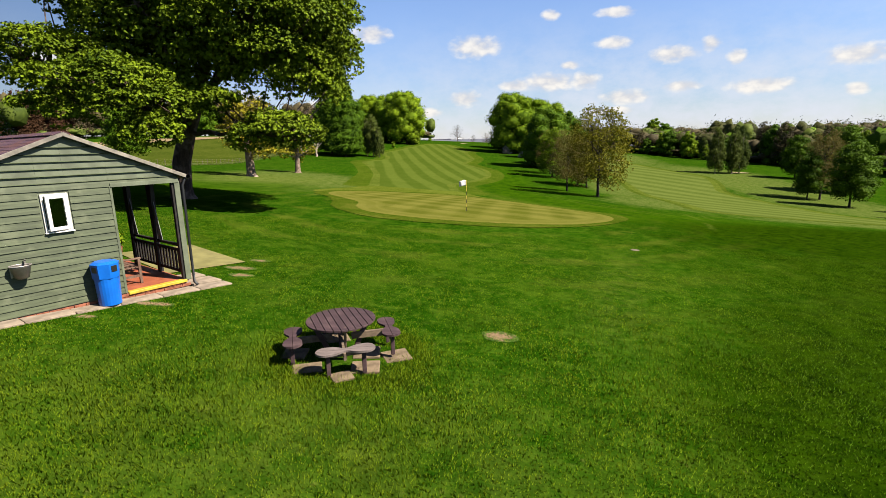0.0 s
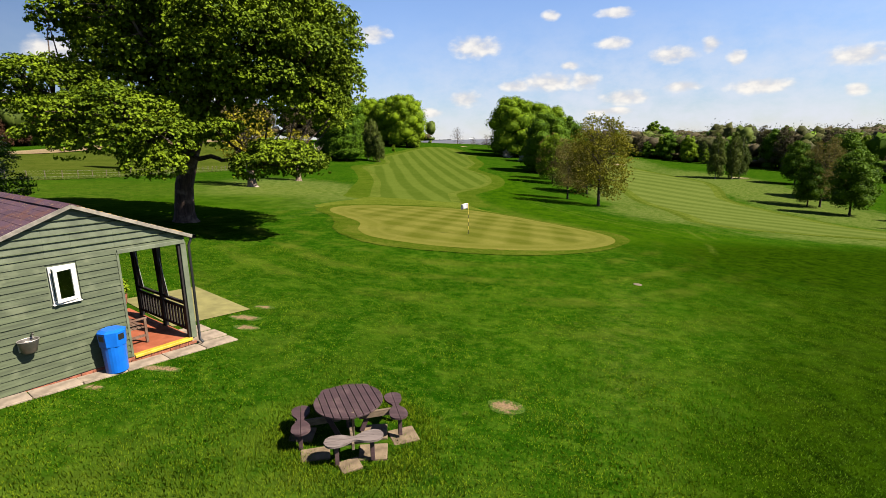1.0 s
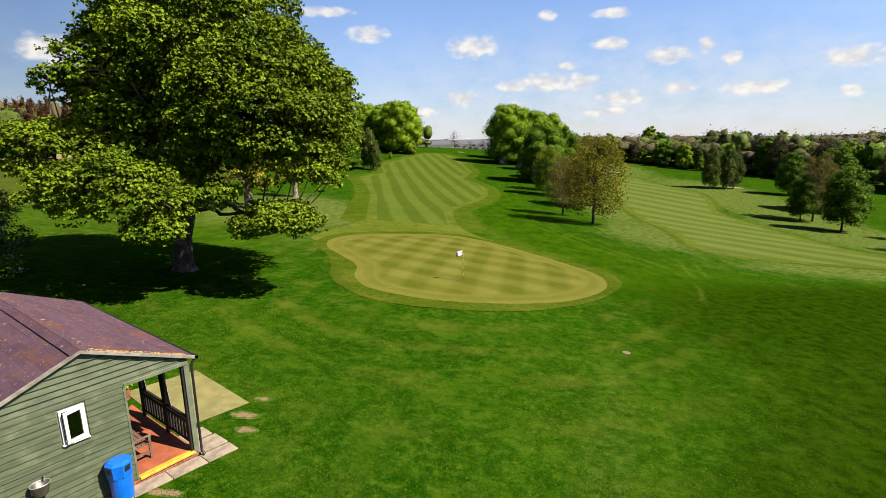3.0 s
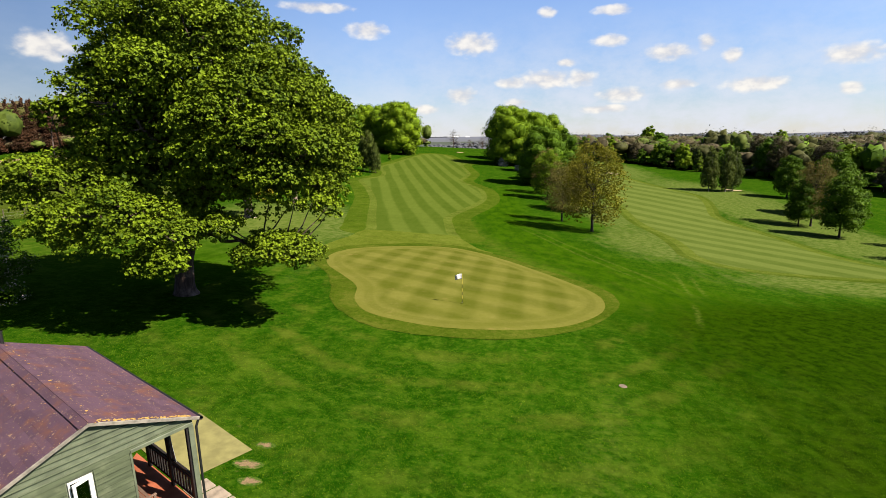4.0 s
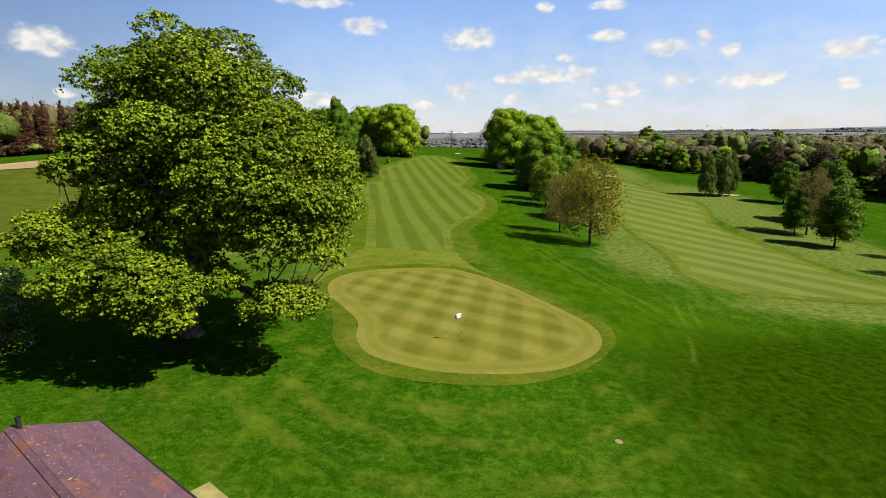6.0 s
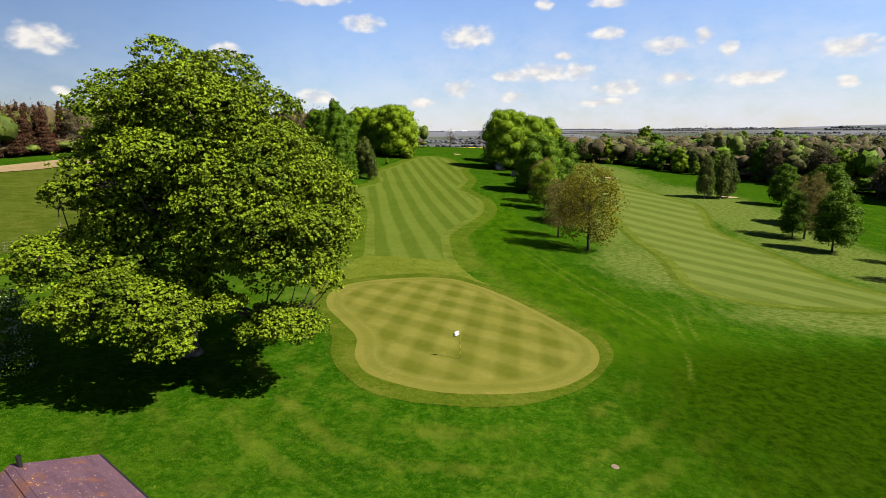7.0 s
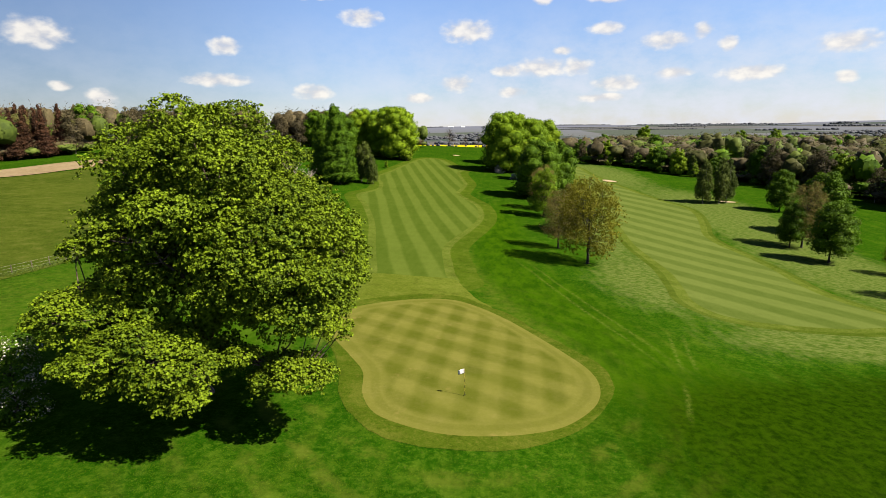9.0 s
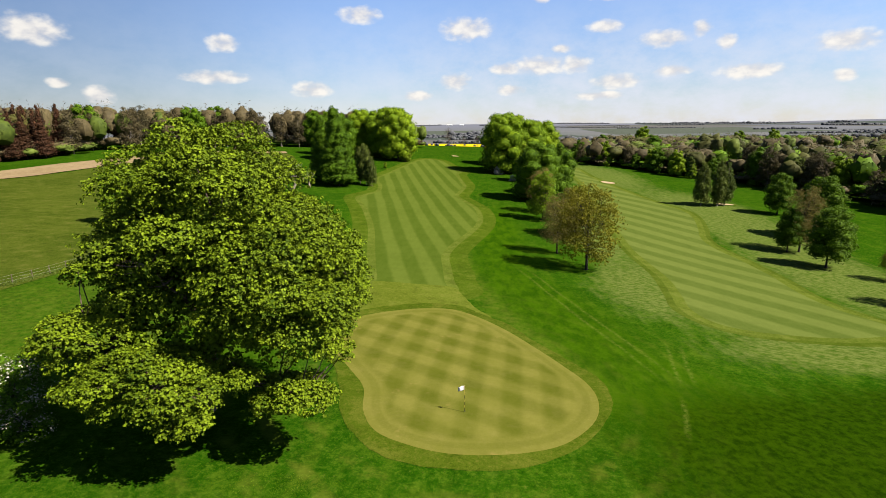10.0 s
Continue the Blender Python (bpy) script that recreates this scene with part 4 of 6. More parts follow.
def grove():
    """Trees along the fairways: a few grown kinds, then their copies."""
    row = "trees between the fairways"
    a = full_tree("young_maple", "young maple with olive-bronze new leaves on a bare stem", "tree", 15, round_lobes(15.4, 12.4, 1, 26, 0.17, 1.0, 0.0), LEAF_OLIVE, BARK_DARK, 0.24, 22000, 0.23, 11, row, 0.2, 4, 0.0, 0.3, 1.3, 0.6, 0.36, 0.6, spray=6, spread=0.24)
    placed(a, 18.7, 87.5)
    b = full_tree("young_maple", "thinly leaved brown-budding young tree with a bare stem", "tree", 11.8, round_lobes(11.8, 8.6, 2, 18, 0.18), LEAF_BROWN, BARK_DARK, 0.18, 15000, 0.19, 12, row, 0.2, 4, 0.0, 0.3, 1.2, 0.8, 0.3, 0.7, spray=5, spread=0.22)
    placed(b, 15.3, 99.8)
    again(b, 20.7, 120, 70, 1.0)
    again(a, 22.3, 117.5, 140, 0.8)
    c = full_tree("young_maple", "green young maple in full leaf between the fairways", "tree", 13.2, round_lobes(13.2, 9.5, 3, 17, 0.1), LEAF_GREEN, BARK_DARK, 0.2, 13000, 0.3, 13, row, 0.2, 2, 0.0, 0.2, 1.6, 0.7)
    placed(c, 16.6, 136)
    again(b, 17.2, 146, 200, 1.1)
    dark = full_tree("lime_tree", "dense dark green lime tree", "tree", 19, round_lobes(19, 16.5, 4, 26, 0.05, 1.0, 0.05), LEAF_DARK, BARK_DARK, 0.45, 15000, 0.42, 14, row, 0.12, 1, 0.72, 0.2, 2.4)
    placed(dark, 17.8, 166)
    again(dark, 25.5, 178, 100, 0.95)
    beech = full_tree("beech_tree", "tall full-crowned beech in fresh green leaf", "tree", 25, round_lobes(25.6, 23, 5, 32, 0.08, 1.0, 0.0), LEAF_GREEN, BARK, 0.6, 17000, 0.52, 15, row, 0.12, 1, 0.74, 0.2, 2.8)
    placed(beech, 9.5, 226, 0, 1.0)
    again(beech, 20.5, 232, 90, 0.92)
    again(beech, 28, 246, 200, 0.9)
    again(beech, 14.5, 252, 300, 1.0)
    bright = full_tree("beech_tree", "bright yellow-green young beech", "tree", 17, round_lobes(17, 13, 6, 18, 0.1), LEAF_BRIGHT, BARK, 0.35, 9000, 0.42, 16, row, 0.15, 1, 0.7, 0.2, 2.2)
    placed(bright, 18.5, 205, 0, 0.9)
    again(bright, 26.5, 186, 120, 0.7)
    bush = tree("flowering_bush", "low pinkish white flowering bush under the trees", "bush", (0, 0, 0), 3.4, round_lobes(3.4, 5, 7, 8, 0.0), BLOSSOM, BARK_DARK, 0.08, 260, 14, 0.26, 0.35, 17, "", 0.1, 2, 5, 0.6)
    placed(bush, 7.0, 221)
    again(bush, 12.5, 205, 60, 0.7)
    # left of the first fairway
    row = "trees beside the first fairway"
    for ob, x, y, turn, s in ((beech, -40.5, 243, 40, 0.95), (beech, -50, 252, 160, 0.92), (beech, -62, 258, 250, 0.88), (beech, -46, 262, 20, 0.95), (dark, -75, 250, 30, 1.1), (dark, -66, 232, 130, 1.1), (bright, -36.5, 240, 10, 0.55)):
        tagged(again(ob, x, y, turn, s), group=row)
    fir = full_tree("cypress_tree", "tall dark columnar cypress", "tree", 25.5, [(0.5 * math.cos(i * 2.4), 0.5 * math.sin(i * 2.4), 3 + i * 1.75, 6.3 - i * 0.36, 6.3 - i * 0.36, 2.4) for i in range(13)], LEAF_DARK, BARK_DARK, 0.4, 19000, 0.42, 18, row, 0.08, 1, 0.78, 0.22, 2.2)
    placed(fir, -49.5, 170)
    again(fir, -57, 178, 90, 0.86)
    birch = full_tree("birch_tree", "slender grey-green weeping birch", "tree", 14.5, round_lobes(14.5, 6.6, 8, 18, 0.14, 1.7, 0.35), LEAF_BIRCH, BARK_PALE, 0.16, 9500, 0.29, 19, row, 0.16, 2, 0.5, 0.3, 1.2, 0.8, 0.3, 0.8)
    placed(birch, -40.8, 174)
    again(birch, -43.6, 177, 120, 0.9)
    again(birch, -38.4, 172.5, 220, 0.72)
    shrub = tree("shrub", "small upright green shrub on the mown slope", "bush", (0, 0, 0), 3.2, round_lobes(3.2, 1.8, 9, 6, 0.02, 1.3), LEAF_GREEN, BARK_DARK, 0.06, 160, 12, 0.24, 0.25, 20, "", 0.1, 1, 5, 0.6)
    placed(shrub, -41.2, 213)
    # right of the second fairway
    row = "trees beside the second fairway"
    for x, y, turn, s in ((73.8, 172.8, 0, 1.03), (79.6, 174, 100, 1.06), (82.6, 175.5, 220, 1.02)):
        tagged(again(birch, x, y, turn, s, label="weeping birch with drooping grey-green leaves"), group=row)
    m = full_tree("field_maple", "dark green maple with a short leaning stem", "tree", 13.2, round_lobes(13.2, 10, 10, 22, 0.16), LEAF_DARK, BARK_DARK, 0.22, 10500, 0.32, 21, row, 0.18, 2, 0.55, 0.24, 1.5, 0.65)
    placed(m, 72.5, 107)
    again(m, 71.9, 119.8, 80, 0.72, 1.1)
    tagged(again(b, 75.0, 120.5, 140, 1.2, 1.1, "tall bronze-leaved birch with thin crown"), group=row)
    again(m, 94.0, 164.5, 200, 1.0)
    again(m, 88.0, 135, 300, 1.25)
    tagged(again(a, 80.0, 98.5, 30, 0.5, 1.0, "small olive-leaved shrubby tree"), group=row)
    tagged(again(a, 71.5, 79.0, 60, 0.75, 1.0, "olive-leaved tree casting a long shadow"), group=row)
    again(m, 60.5, 57.5, 100, 0.6)
    again(m, -70, 92, 30, 0.9)
    # behind the sycamore
    oak = tree("old_oak", "old oak with a stout trunk and thin sprouting crown", "tree", (0, 0, 0), 11.5, round_lobes(11.5, 9.5, 11, 10, 0.3), LEAF_OLIVE, BARK_OAK, 0.62, 420, 14, 0.36, 0.5, 22, "", 0.3, 3, 9, 0.5)
    placed(oak, -34.1, 69.2)
    again(oak, -35.6, 90.5, 120, 0.8)
    dead = thing("dead_tree", "pale dead stag-headed oak with broken bare limbs", "tree")
    rng = np.random.default_rng(3)
    tubes = [limb((0, 0, -0.2), (0.3, 0.2, 5.5), 0.55, 0.3, rng, 0.05)]
    for i in range(9):
        s = np.array((0.1, 0.1, rng.uniform(2.0, 5.2)))
        e = s + np.array((rng.normal(0, 2.2), rng.normal(0, 1.5), rng.uniform(1.0, 4.0)))
        tubes += [limb(s, e, 0.2, 0.07, rng, 0.15), limb((s + e) / 2, e + rng.normal(0, 1.2, 3), 0.09, 0.03, rng, 0.2, 5)]
    part("trunk", tubes_mesh("trunk", tubes, 7), BARK_PALE, dead)
    placed(dead, -61, 158)
    again(dead, -57.5, 163, 140, 0.7)
    # hawthorn in flower beside the sycamore
    thorn = tree("hawthorn_bush", "white-flowering hawthorn bush in the sycamore's shade", "bush", (0, 0, 0), 5.2, round_lobes(5.2, 5.6, 12, 10, 0.0), BLOSSOM, BARK_DARK, 0.12, 300, 8, 0.11, 0.3, 23, "", 0.1, 3, 6, 0.6)
    placed(thorn, -28.4, 25.4)
    rng = np.random.default_rng(24)
    p, d = crown_points(round_lobes(5.2, 5.6, 12, 10, 0.0), 620, 18, 0.28, rng, 0.5)
    part("foliage", leaf_mesh("foliage", p, d, 0.14, rng), LEAF_DARK, thorn, "small dark green leaves")
    # bare trees on the crest
    bare = thing("bare_tree", "leafless winter-bare tree on the skyline", "tree")
    rng = np.random.default_rng(9)
    tubes = tree_skeleton(15, 0.3, round_lobes(15, 15, 13, 12, 0.2), rng, 0.2, 9)
    part("trunk", tubes_mesh("trunk", tubes, 5), BARK, bare)
    tw = round_lobes(15, 15, 13, 12, 0.2)
    p, d = crown_points(tw, 500, 12, 0.5, rng, 0.3)
    part("twigs", leaf_mesh("twigs", p, d, 0.5, rng, 0.05), LEAF_TWIG, bare)
    placed(bare, -28, 425, 0, 1.0)
    again(bare, -4, 440, 90, 0.7)
    again(bare, -16, 455, 190, 0.6)
    tagged(again(shrub, -50, 415, 0, 2.0, 0.8, "dark rounded bush on the crest"))
    return dict(a=a, b=b, c=c, dark=dark, beech=beech, bright=bright, birch=birch, m=m, bush=bush, fir=fir)


def woodland(kinds):
    """The wood's front trees one by one, its depth as one mass of sprays."""
    rng = np.random.default_rng(41)
    edge = [(48, 297), (63, 279), (84, 267), (96, 250), (121, 250), (120, 226), (130, 209), (141, 200), (137, 176), (150, 160)]
    e = np.asarray(edge, float)
    twig = full_tree("wood_tree", "grey-brown woodland tree barely in leaf", "tree", 18, round_lobes(18, 10, 31, 14, 0.08), LEAF_TWIG, BARK_PALE, 0.2, 3400, 1.4, 31, "woodland edge trees", 0.3, 2, 0.35, 0.16, 2.0, 0.9, 0.05, 0.7, 3)
    rust = full_tree("larch_tree", "rust-brown conical larch at the wood's edge", "tree", 22, [(0.3 * math.cos(i * 2.4), 0.3 * math.sin(i * 2.4), 2.5 + i * 1.45, 4.0 - i * 0.27, 4.0 - i * 0.27, 1.5) for i in range(14)], LEAF_RUST, BARK_DARK, 0.25, 2800, 0.72, 32, "woodland edge trees", 0.08, 1, 0.7, 0.3, 1.8, 0.8, 0.2, 0.6, 3)
    edge = "woodland edge trees"
    lime = full_tree("wood_lime", "dark green lime tree at the wood's edge", "tree", 19, round_lobes(19, 15, 33, 20, 0.05, 1.0, 0.05), LEAF_DARK, BARK_DARK, 0.4, 4200, 0.7, 33, edge, 0.12, 1, 0.76, 0.2, 2.6, ball=3)
    tall = full_tree("wood_beech", "fresh green beech at the wood's edge", "tree", 26.5, round_lobes(26.5, 20, 34, 22, 0.06), LEAF_GREEN, BARK_DARK, 0.5, 5200, 0.84, 34, edge, 0.12, 1, 0.76, 0.2, 3.0, ball=3)
    maple = full_tree("wood_maple", "dark green maple at the wood's edge", "tree", 13.2, round_lobes(13.2, 10, 35, 15, 0.08), LEAF_DARK, BARK_DARK, 0.22, 4200, 0.48, 35, edge, 0.15, 1, 0.72, 0.22, 2.0, ball=3)
    slim = full_tree("wood_birch", "grey-green birch at the wood's edge", "tree", 14.5, round_lobes(14.5, 7, 36, 14, 0.07, 1.5), LEAF_BIRCH, BARK_PALE, 0.16, 4000, 0.42, 36, edge, 0.15, 1, 0.65, 0.25, 1.6, ball=3)
    placed(lime, 92, 266, 40, 0.62), placed(tall, 114, 372, 0, 0.74), placed(maple, 112, 252, 0, 0.8), placed(slim, 100, 249, 0, 0.75)
    for ob, x, y, turn, k in ((tall, 196, 405, 60, 0.62), (tall, 232, 425, 200, 0.66), (lime, 104, 318, 90, 0.85), (tall, 122, 335, 300, 0.45), (lime, 205, 380, 20, 0.7), (lime, 80, 345, 120, 0.75)):
        tagged(again(ob, x, y, turn, k), group=edge)
    pool = [lime, tall, maple, twig, twig, slim, twig, twig]
    full = [19, 26.5, 13.2, 18, 18, 14.5, 18, 18]
    first = True
    for i in range(len(e) - 1):
        for k in range(3):
            t = (k + rng.uniform(0, 0.8)) / 3
            p = e[i] + (e[i + 1] - e[i]) * t + rng.normal(0, 2.5, 2) + np.array((3.0, 2.5))
            j = rng.integers(len(pool))
            want = rng.uniform(7.5, 13.5) * (1.4 if p[0] > 118 else 1.0)
            if j in (3, 4, 6, 7) and first:
                placed(twig, *p, rng.uniform(0, 360), want / 18)
                first = False
            else:
                tagged(again(pool[j], *p, rng.uniform(0, 360), want / full[j]), group="woodland edge trees")
    # left wood, beyond the track
    left = [(-215, 178), (-198, 200), (-190, 222), (-176, 246), (-150, 268), (-128, 285), (-104, 290), (-84, 300), (-64, 310)]
    e = np.asarray(left, float)
    n = 0
    for i in range(len(e) - 1):
        for k in range(9 if i < 2 else 5):
            t = (k + rng.uniform(0, 0.8)) / (9 if i < 2 else 5)
            p = e[i] + (e[i + 1] - e[i]) * t + rng.normal(0, 2.5, 2) + np.array((-4.0, 4.0)) * (1 + 1.6 * (k % 2))
            if i < 2:
                if n == 0:
                    placed(rust, *p, 0, 1.0)
                else:
                    again(rust, *p, rng.uniform(0, 360), rng.uniform(0.9, 1.1))
                n += 1
            else:
                j = (0, 3, 3, 4, 7, 3, 7)[rng.integers(7)]
                tagged(again(pool[j], *p, rng.uniform(0, 360), rng.uniform(18, 23) / full[j]), group="woodland edge trees")

    def mass(name, label, leaf, spots, h, seed, width=0.36, per=42, size=0.95):
        r = np.random.default_rng(seed)
        lobes = []
        for x, y in spots:
            hh = h * r.uniform(0.75, 1.08) * (1.38 if x > 122 and y < 320 else 1.0)     # taller down the slope
            g = r.uniform(4.4, 7.2)
            lobes.append((x, y, gz(x, y) + hh * 0.62, g, g * r.uniform(0.85, 1.15), hh * 0.38))
        me = full_crown(name, lobes, len(lobes) * per, size, seed, width, 0.72, 0.24, 3.4, (0.68, 1.04), 1.0, 0.1, ball=3, drop=0.6)
        tagged(part(name, me, leaf), label, "woodland", kind="stuff")

    r = np.random.default_rng(51)

    def behind(edge_rows, n, reach, side):
        """Places behind a wood's edge, thick at the front and thinner with depth."""
        e = np.asarray(edge_rows, float)
        i, t = r.integers(0, len(e) - 1, n), r.uniform(0, 1, n)[:, None]
        out = e[i] + (e[i + 1] - e[i]) * t
        d = e[i + 1] - e[i]
        nrm = np.stack([d[:, 1], -d[:, 0]], 1) / np.linalg.norm(d, axis=1, keepdims=True) * side
        return out + nrm * (4 + reach * r.uniform(0, 1, (n, 1)) ** 1.35) + r.normal(0, 3, (n, 2))

    right = [(40, 312), (48, 300), (63, 282), (84, 270), (98, 255), (121, 253), (123, 228), (132, 212), (142, 203), (139, 178), (150, 160), (175, 140), (220, 120)]
    spots = behind(right, 1250, 350, -1)
    mass("far_woodland", "grey-brown budding woodland with bare twigs", LEAF_TWIG, spots[:560], 13.5, 52, 0.09, 44, 1.5)
    mass("far_woodland", "dull green depth of the wood", LEAF_BIRCH, spots[560:760], 13, 53)
    mass("far_woodland", "dark evergreen depth of the wood", LEAF_DARK, spots[760:890], 13, 54)
    mass("far_woodland", "olive budding crowns in the wood", LEAF_BUD, spots[890:], 13.5, 58, 0.16, 44, 1.15)
    low = behind(right, 150, 9, -1)
    mass("undergrowth", "dark green and brown undergrowth at the foot of the wood", LEAF_DARK, low[:80], 4.5, 61)
    mass("undergrowth", "brown thorny undergrowth at the foot of the wood", LEAF_TWIG, low[80:], 4.5, 62)
    leftw = [(-260, 130), (-215, 180), (-198, 203), (-190, 226), (-176, 250), (-150, 273), (-128, 290), (-104, 296), (-84, 306), (-64, 318), (-40, 330)]
    low = behind(leftw, 150, 8, -1)
    mass("undergrowth", "green bushes at the foot of the far wood", LEAF_BIRCH, low[:70], 5.5, 63)
    mass("undergrowth", "brown brush at the foot of the far wood", LEAF_TWIG, low[70:], 7, 64)
    spots = behind(leftw, 480, 110, -1)
    mass("far_woodland", "brown leafless woodland beyond the track", LEAF_TWIG, spots[:300], 22.5, 55, 0.08, 52, 1.8)
    mass("far_woodland", "green depth of the wood beyond the track", LEAF_BIRCH, spots[300:410], 20, 56)
    mass("far_woodland", "olive budding crowns beyond the track", LEAF_BUD, spots[410:], 22, 59, 0.12, 48, 1.4)


KINDS = grove()
woodland(KINDS)

# ---- distance ----
def smooth_shaded(me):
    me.polygons.foreach_set("use_smooth", [True] * len(me.polygons))
    return me


def distance():
    def field(name, colour, dry, corners, label):
        mat = simple_turf(name, colour, tuple((a + b) / 2 for a, b in zip(colour, dry)), dry, 0.2)
        o = np.asarray(corners, float)
        fine = np.concatenate([np.linspace(o[i], o[(i + 1) % len(o)], 14, endpoint=False) for i in range(len(o))])
        draped(name, fine, 0.25, mat, label, "field", step=max(12.0, float((o.max(0) - o.min(0)).max()) / 26))

    field("rape_field", (0.42, 0.33, 0.008), (0.5, 0.4, 0.012), [(-190, 470), (90, 480), (110, 720), (-240, 700)], "bright yellow rape field in flower beyond the crest")
    field("plough_field", (0.17, 0.13, 0.07), (0.24, 0.19, 0.11), [(-205, 158), (-182, 176), (-174, 195), (-163, 210), (-140, 238), (-100, 252), (-96, 244), (-126, 231), (-150, 193), (-157, 176), (-160, 156), (-186, 128)],
          "pale sandy bare track along the wood")
    rng = np.random.default_rng(71)
    # greyed and blued field colours that carry the distance haze
    hazed_tones = [((0.058, 0.072, 0.058), (0.068, 0.082, 0.068)), ((0.076, 0.08, 0.078), (0.092, 0.094, 0.09)), ((0.044, 0.058, 0.052), (0.054, 0.068, 0.06)), ((0.2, 0.18, 0.05), (0.26, 0.23, 0.07))]
    n = 0
    for k, y in enumerate((850, 1250, 1800, 2500, 3300)):
        w = y * 0.42
        for j in range(-3, 4):
            if rng.uniform() < 0.35:
                continue
            x = (j + rng.uniform(-0.2, 0.2)) * w
            h = y * rng.uniform(0.12, 0.2)
            low, high = hazed_tones[int(rng.choice(4, p=(0.36, 0.3, 0.24, 0.1)))]
            c = [(x - w * 0.42, y - h), (x + w * 0.42, y - h * rng.uniform(0.7, 1)), (x + w * 0.44, y + h), (x - w * 0.4, y + h * rng.uniform(0.8, 1.1))]
            field("far_field", low, high, c, "distant field with haze mixed into its colour")
            n += 1
    # hedgerows and copses, the blue-grey of distance haze put into their colour
    haze = leaf_material("haze_tinted_woods", (0.08, 0.09, 0.1), (0.07, 0.079, 0.088), clear=0.05, rough=1.0, spec=0.0)
    lobes = []
    for k in range(110):
        # a hedge or a belt of trees runs across the slope
        y = math.exp(rng.uniform(math.log(700), math.log(4500)))
        x = rng.uniform(-1.2, 1.2) * y
        long, r, lean = y * rng.uniform(0.03, 0.16), rng.uniform(1.6, 3.2) * (1 + y / 5000), rng.normal(0, 0.12)
        if rng.uniform() < 0.16:
            r *= 2.2
        for t in np.arange(-0.5, 0.5, min(0.2, r * 1.5 / long)):
            px, py, q = x + t * long, y + t * long * lean + rng.normal(0, r), r * rng.uniform(0.6, 1.2)
            if abs(px) < 4500 and py < 4700:
                lobes.append((px, py, gz(px, py) + q * 0.5, q * 1.5, q * 1.1, q * 0.9))
    for k in range(60):
        # low bushes on the near side of the valley
        px, py, q = rng.uniform(-150, 150), rng.uniform(430, 620), rng.uniform(1.0, 2.0)
        lobes.append((px, py, gz(px, py) + q * 0.6, q * 1.25, q * 1.1, q))
    ball = bmesh.new()
    bmesh.ops.create_icosphere(ball, subdivisions=1, radius=1.0)
    bv = np.array([v.co[:] for v in ball.verts])
    bf = np.array([[v.index for v in f.verts] for f in ball.faces])
    ball.free()
    r = np.random.default_rng(72)
    verts, faces = [], []
    for n, l in enumerate(lobes):
        lump = 1 + 0.22 * np.sin(bv @ r.normal(0, 3, 3) + r.uniform(0, 6)) + 0.12 * np.sin(bv @ r.normal(0, 7, 3))
        verts.append(np.array(l[:3]) + bv * lump[:, None] * np.array(l[3:]))
        faces.append(bf + n * len(bv))
    tagged(part("distant_hedges", smooth_shaded(mesh_from("distant_hedges", np.concatenate(verts), np.concatenate(faces))), haze), "hedgerows and copses of the far farmland, tinted with blue-grey haze", "hedge", kind="stuff")
    # white sheds on the far slope
    white = plain("white_sheeting", (0.6, 0.62, 0.63), 0.6)
    for x, y, w in ((-190, 3000, 34), (-120, 3050, 24)):
        ob = thing("farm_shed", "long white farm shed on the far slope", "barn", pose(x, y, gz(x, y) + 3, 0, 0, 4))
        part("wall", box((w, 12, 5), (0, 0, 2.5)), white, ob)
        bm = bmesh.new()
        v = [bm.verts.new(c) for c in ((-w / 2, -7, 5), (w / 2, -7, 5), (w / 2, 7, 5), (-w / 2, 7, 5), (-w / 2, 0, 8), (w / 2, 0, 8))]
        for f in ((0, 1, 5, 4), (2, 3, 4, 5), (0, 4, 3), (1, 2, 5), (0, 3, 2, 1)):
            bm.faces.new([v[i] for i in f])
        part("roof", bm, white, ob)


distance()

# ---- the hut ----
HUT = pose(-7.29, 11.37, 0, 0, 0, 58.2)     # corner post; x along the gable, y into the depth
RIDGE_X, RIDGE_Z, EAVE_X, EAVE_Z, LEFT_X, BACK_Y = -2.25, 4.38, 0.15, 3.37, -4.65, 7.95
PAINT = wood("green_painted_boards", (0.07, 0.09, 0.046), (0.108, 0.126, 0.074), 0.6, 0)
PAINT_TRIM = plain("green_painted_trim", (0.1, 0.12, 0.076), 0.55, wear=0.3, scale=3)
# dark porch timber, taken to near black to hold its shade
SHADED_WOOD = wood("shade_dark_timber", (0.018, 0.015, 0.014), (0.035, 0.03, 0.028), 0.6, 2)
CREAM = plain("worn_cream_board", (0.18, 0.165, 0.135), 0.7, wear=0.45, scale=5)
WHITE = plain("white_plastic_frame", (0.62, 0.62, 0.6), 0.35, wear=0.12, scale=4, bump=0.03)
BLACK = plain("black_plastic", (0.012, 0.012, 0.013), 0.4, wear=0.2)
YELLOW = plain("worn_yellow_paint", (0.42, 0.29, 0.02), 0.6, wear=0.35, scale=5)
CONCRETE = plain("paving_concrete", (0.225, 0.185, 0.14), 0.9, wear=0.35, scale=3.5, bump=0.35, spec=0.15)
EARTHY = plain("earth_stained_slab", (0.15, 0.115, 0.075), 0.95, wear=0.4, scale=5, bump=0.4, spec=0.1)
PATIO = plain("mossy_concrete", (0.16, 0.15, 0.055), 0.9, wear=0.22, scale=2.2, bump=0.3, spec=0.15)
BRICK = plain("red_brick", (0.23, 0.085, 0.05), 0.9, wear=0.4, scale=9, bump=0.3, spec=0.15)
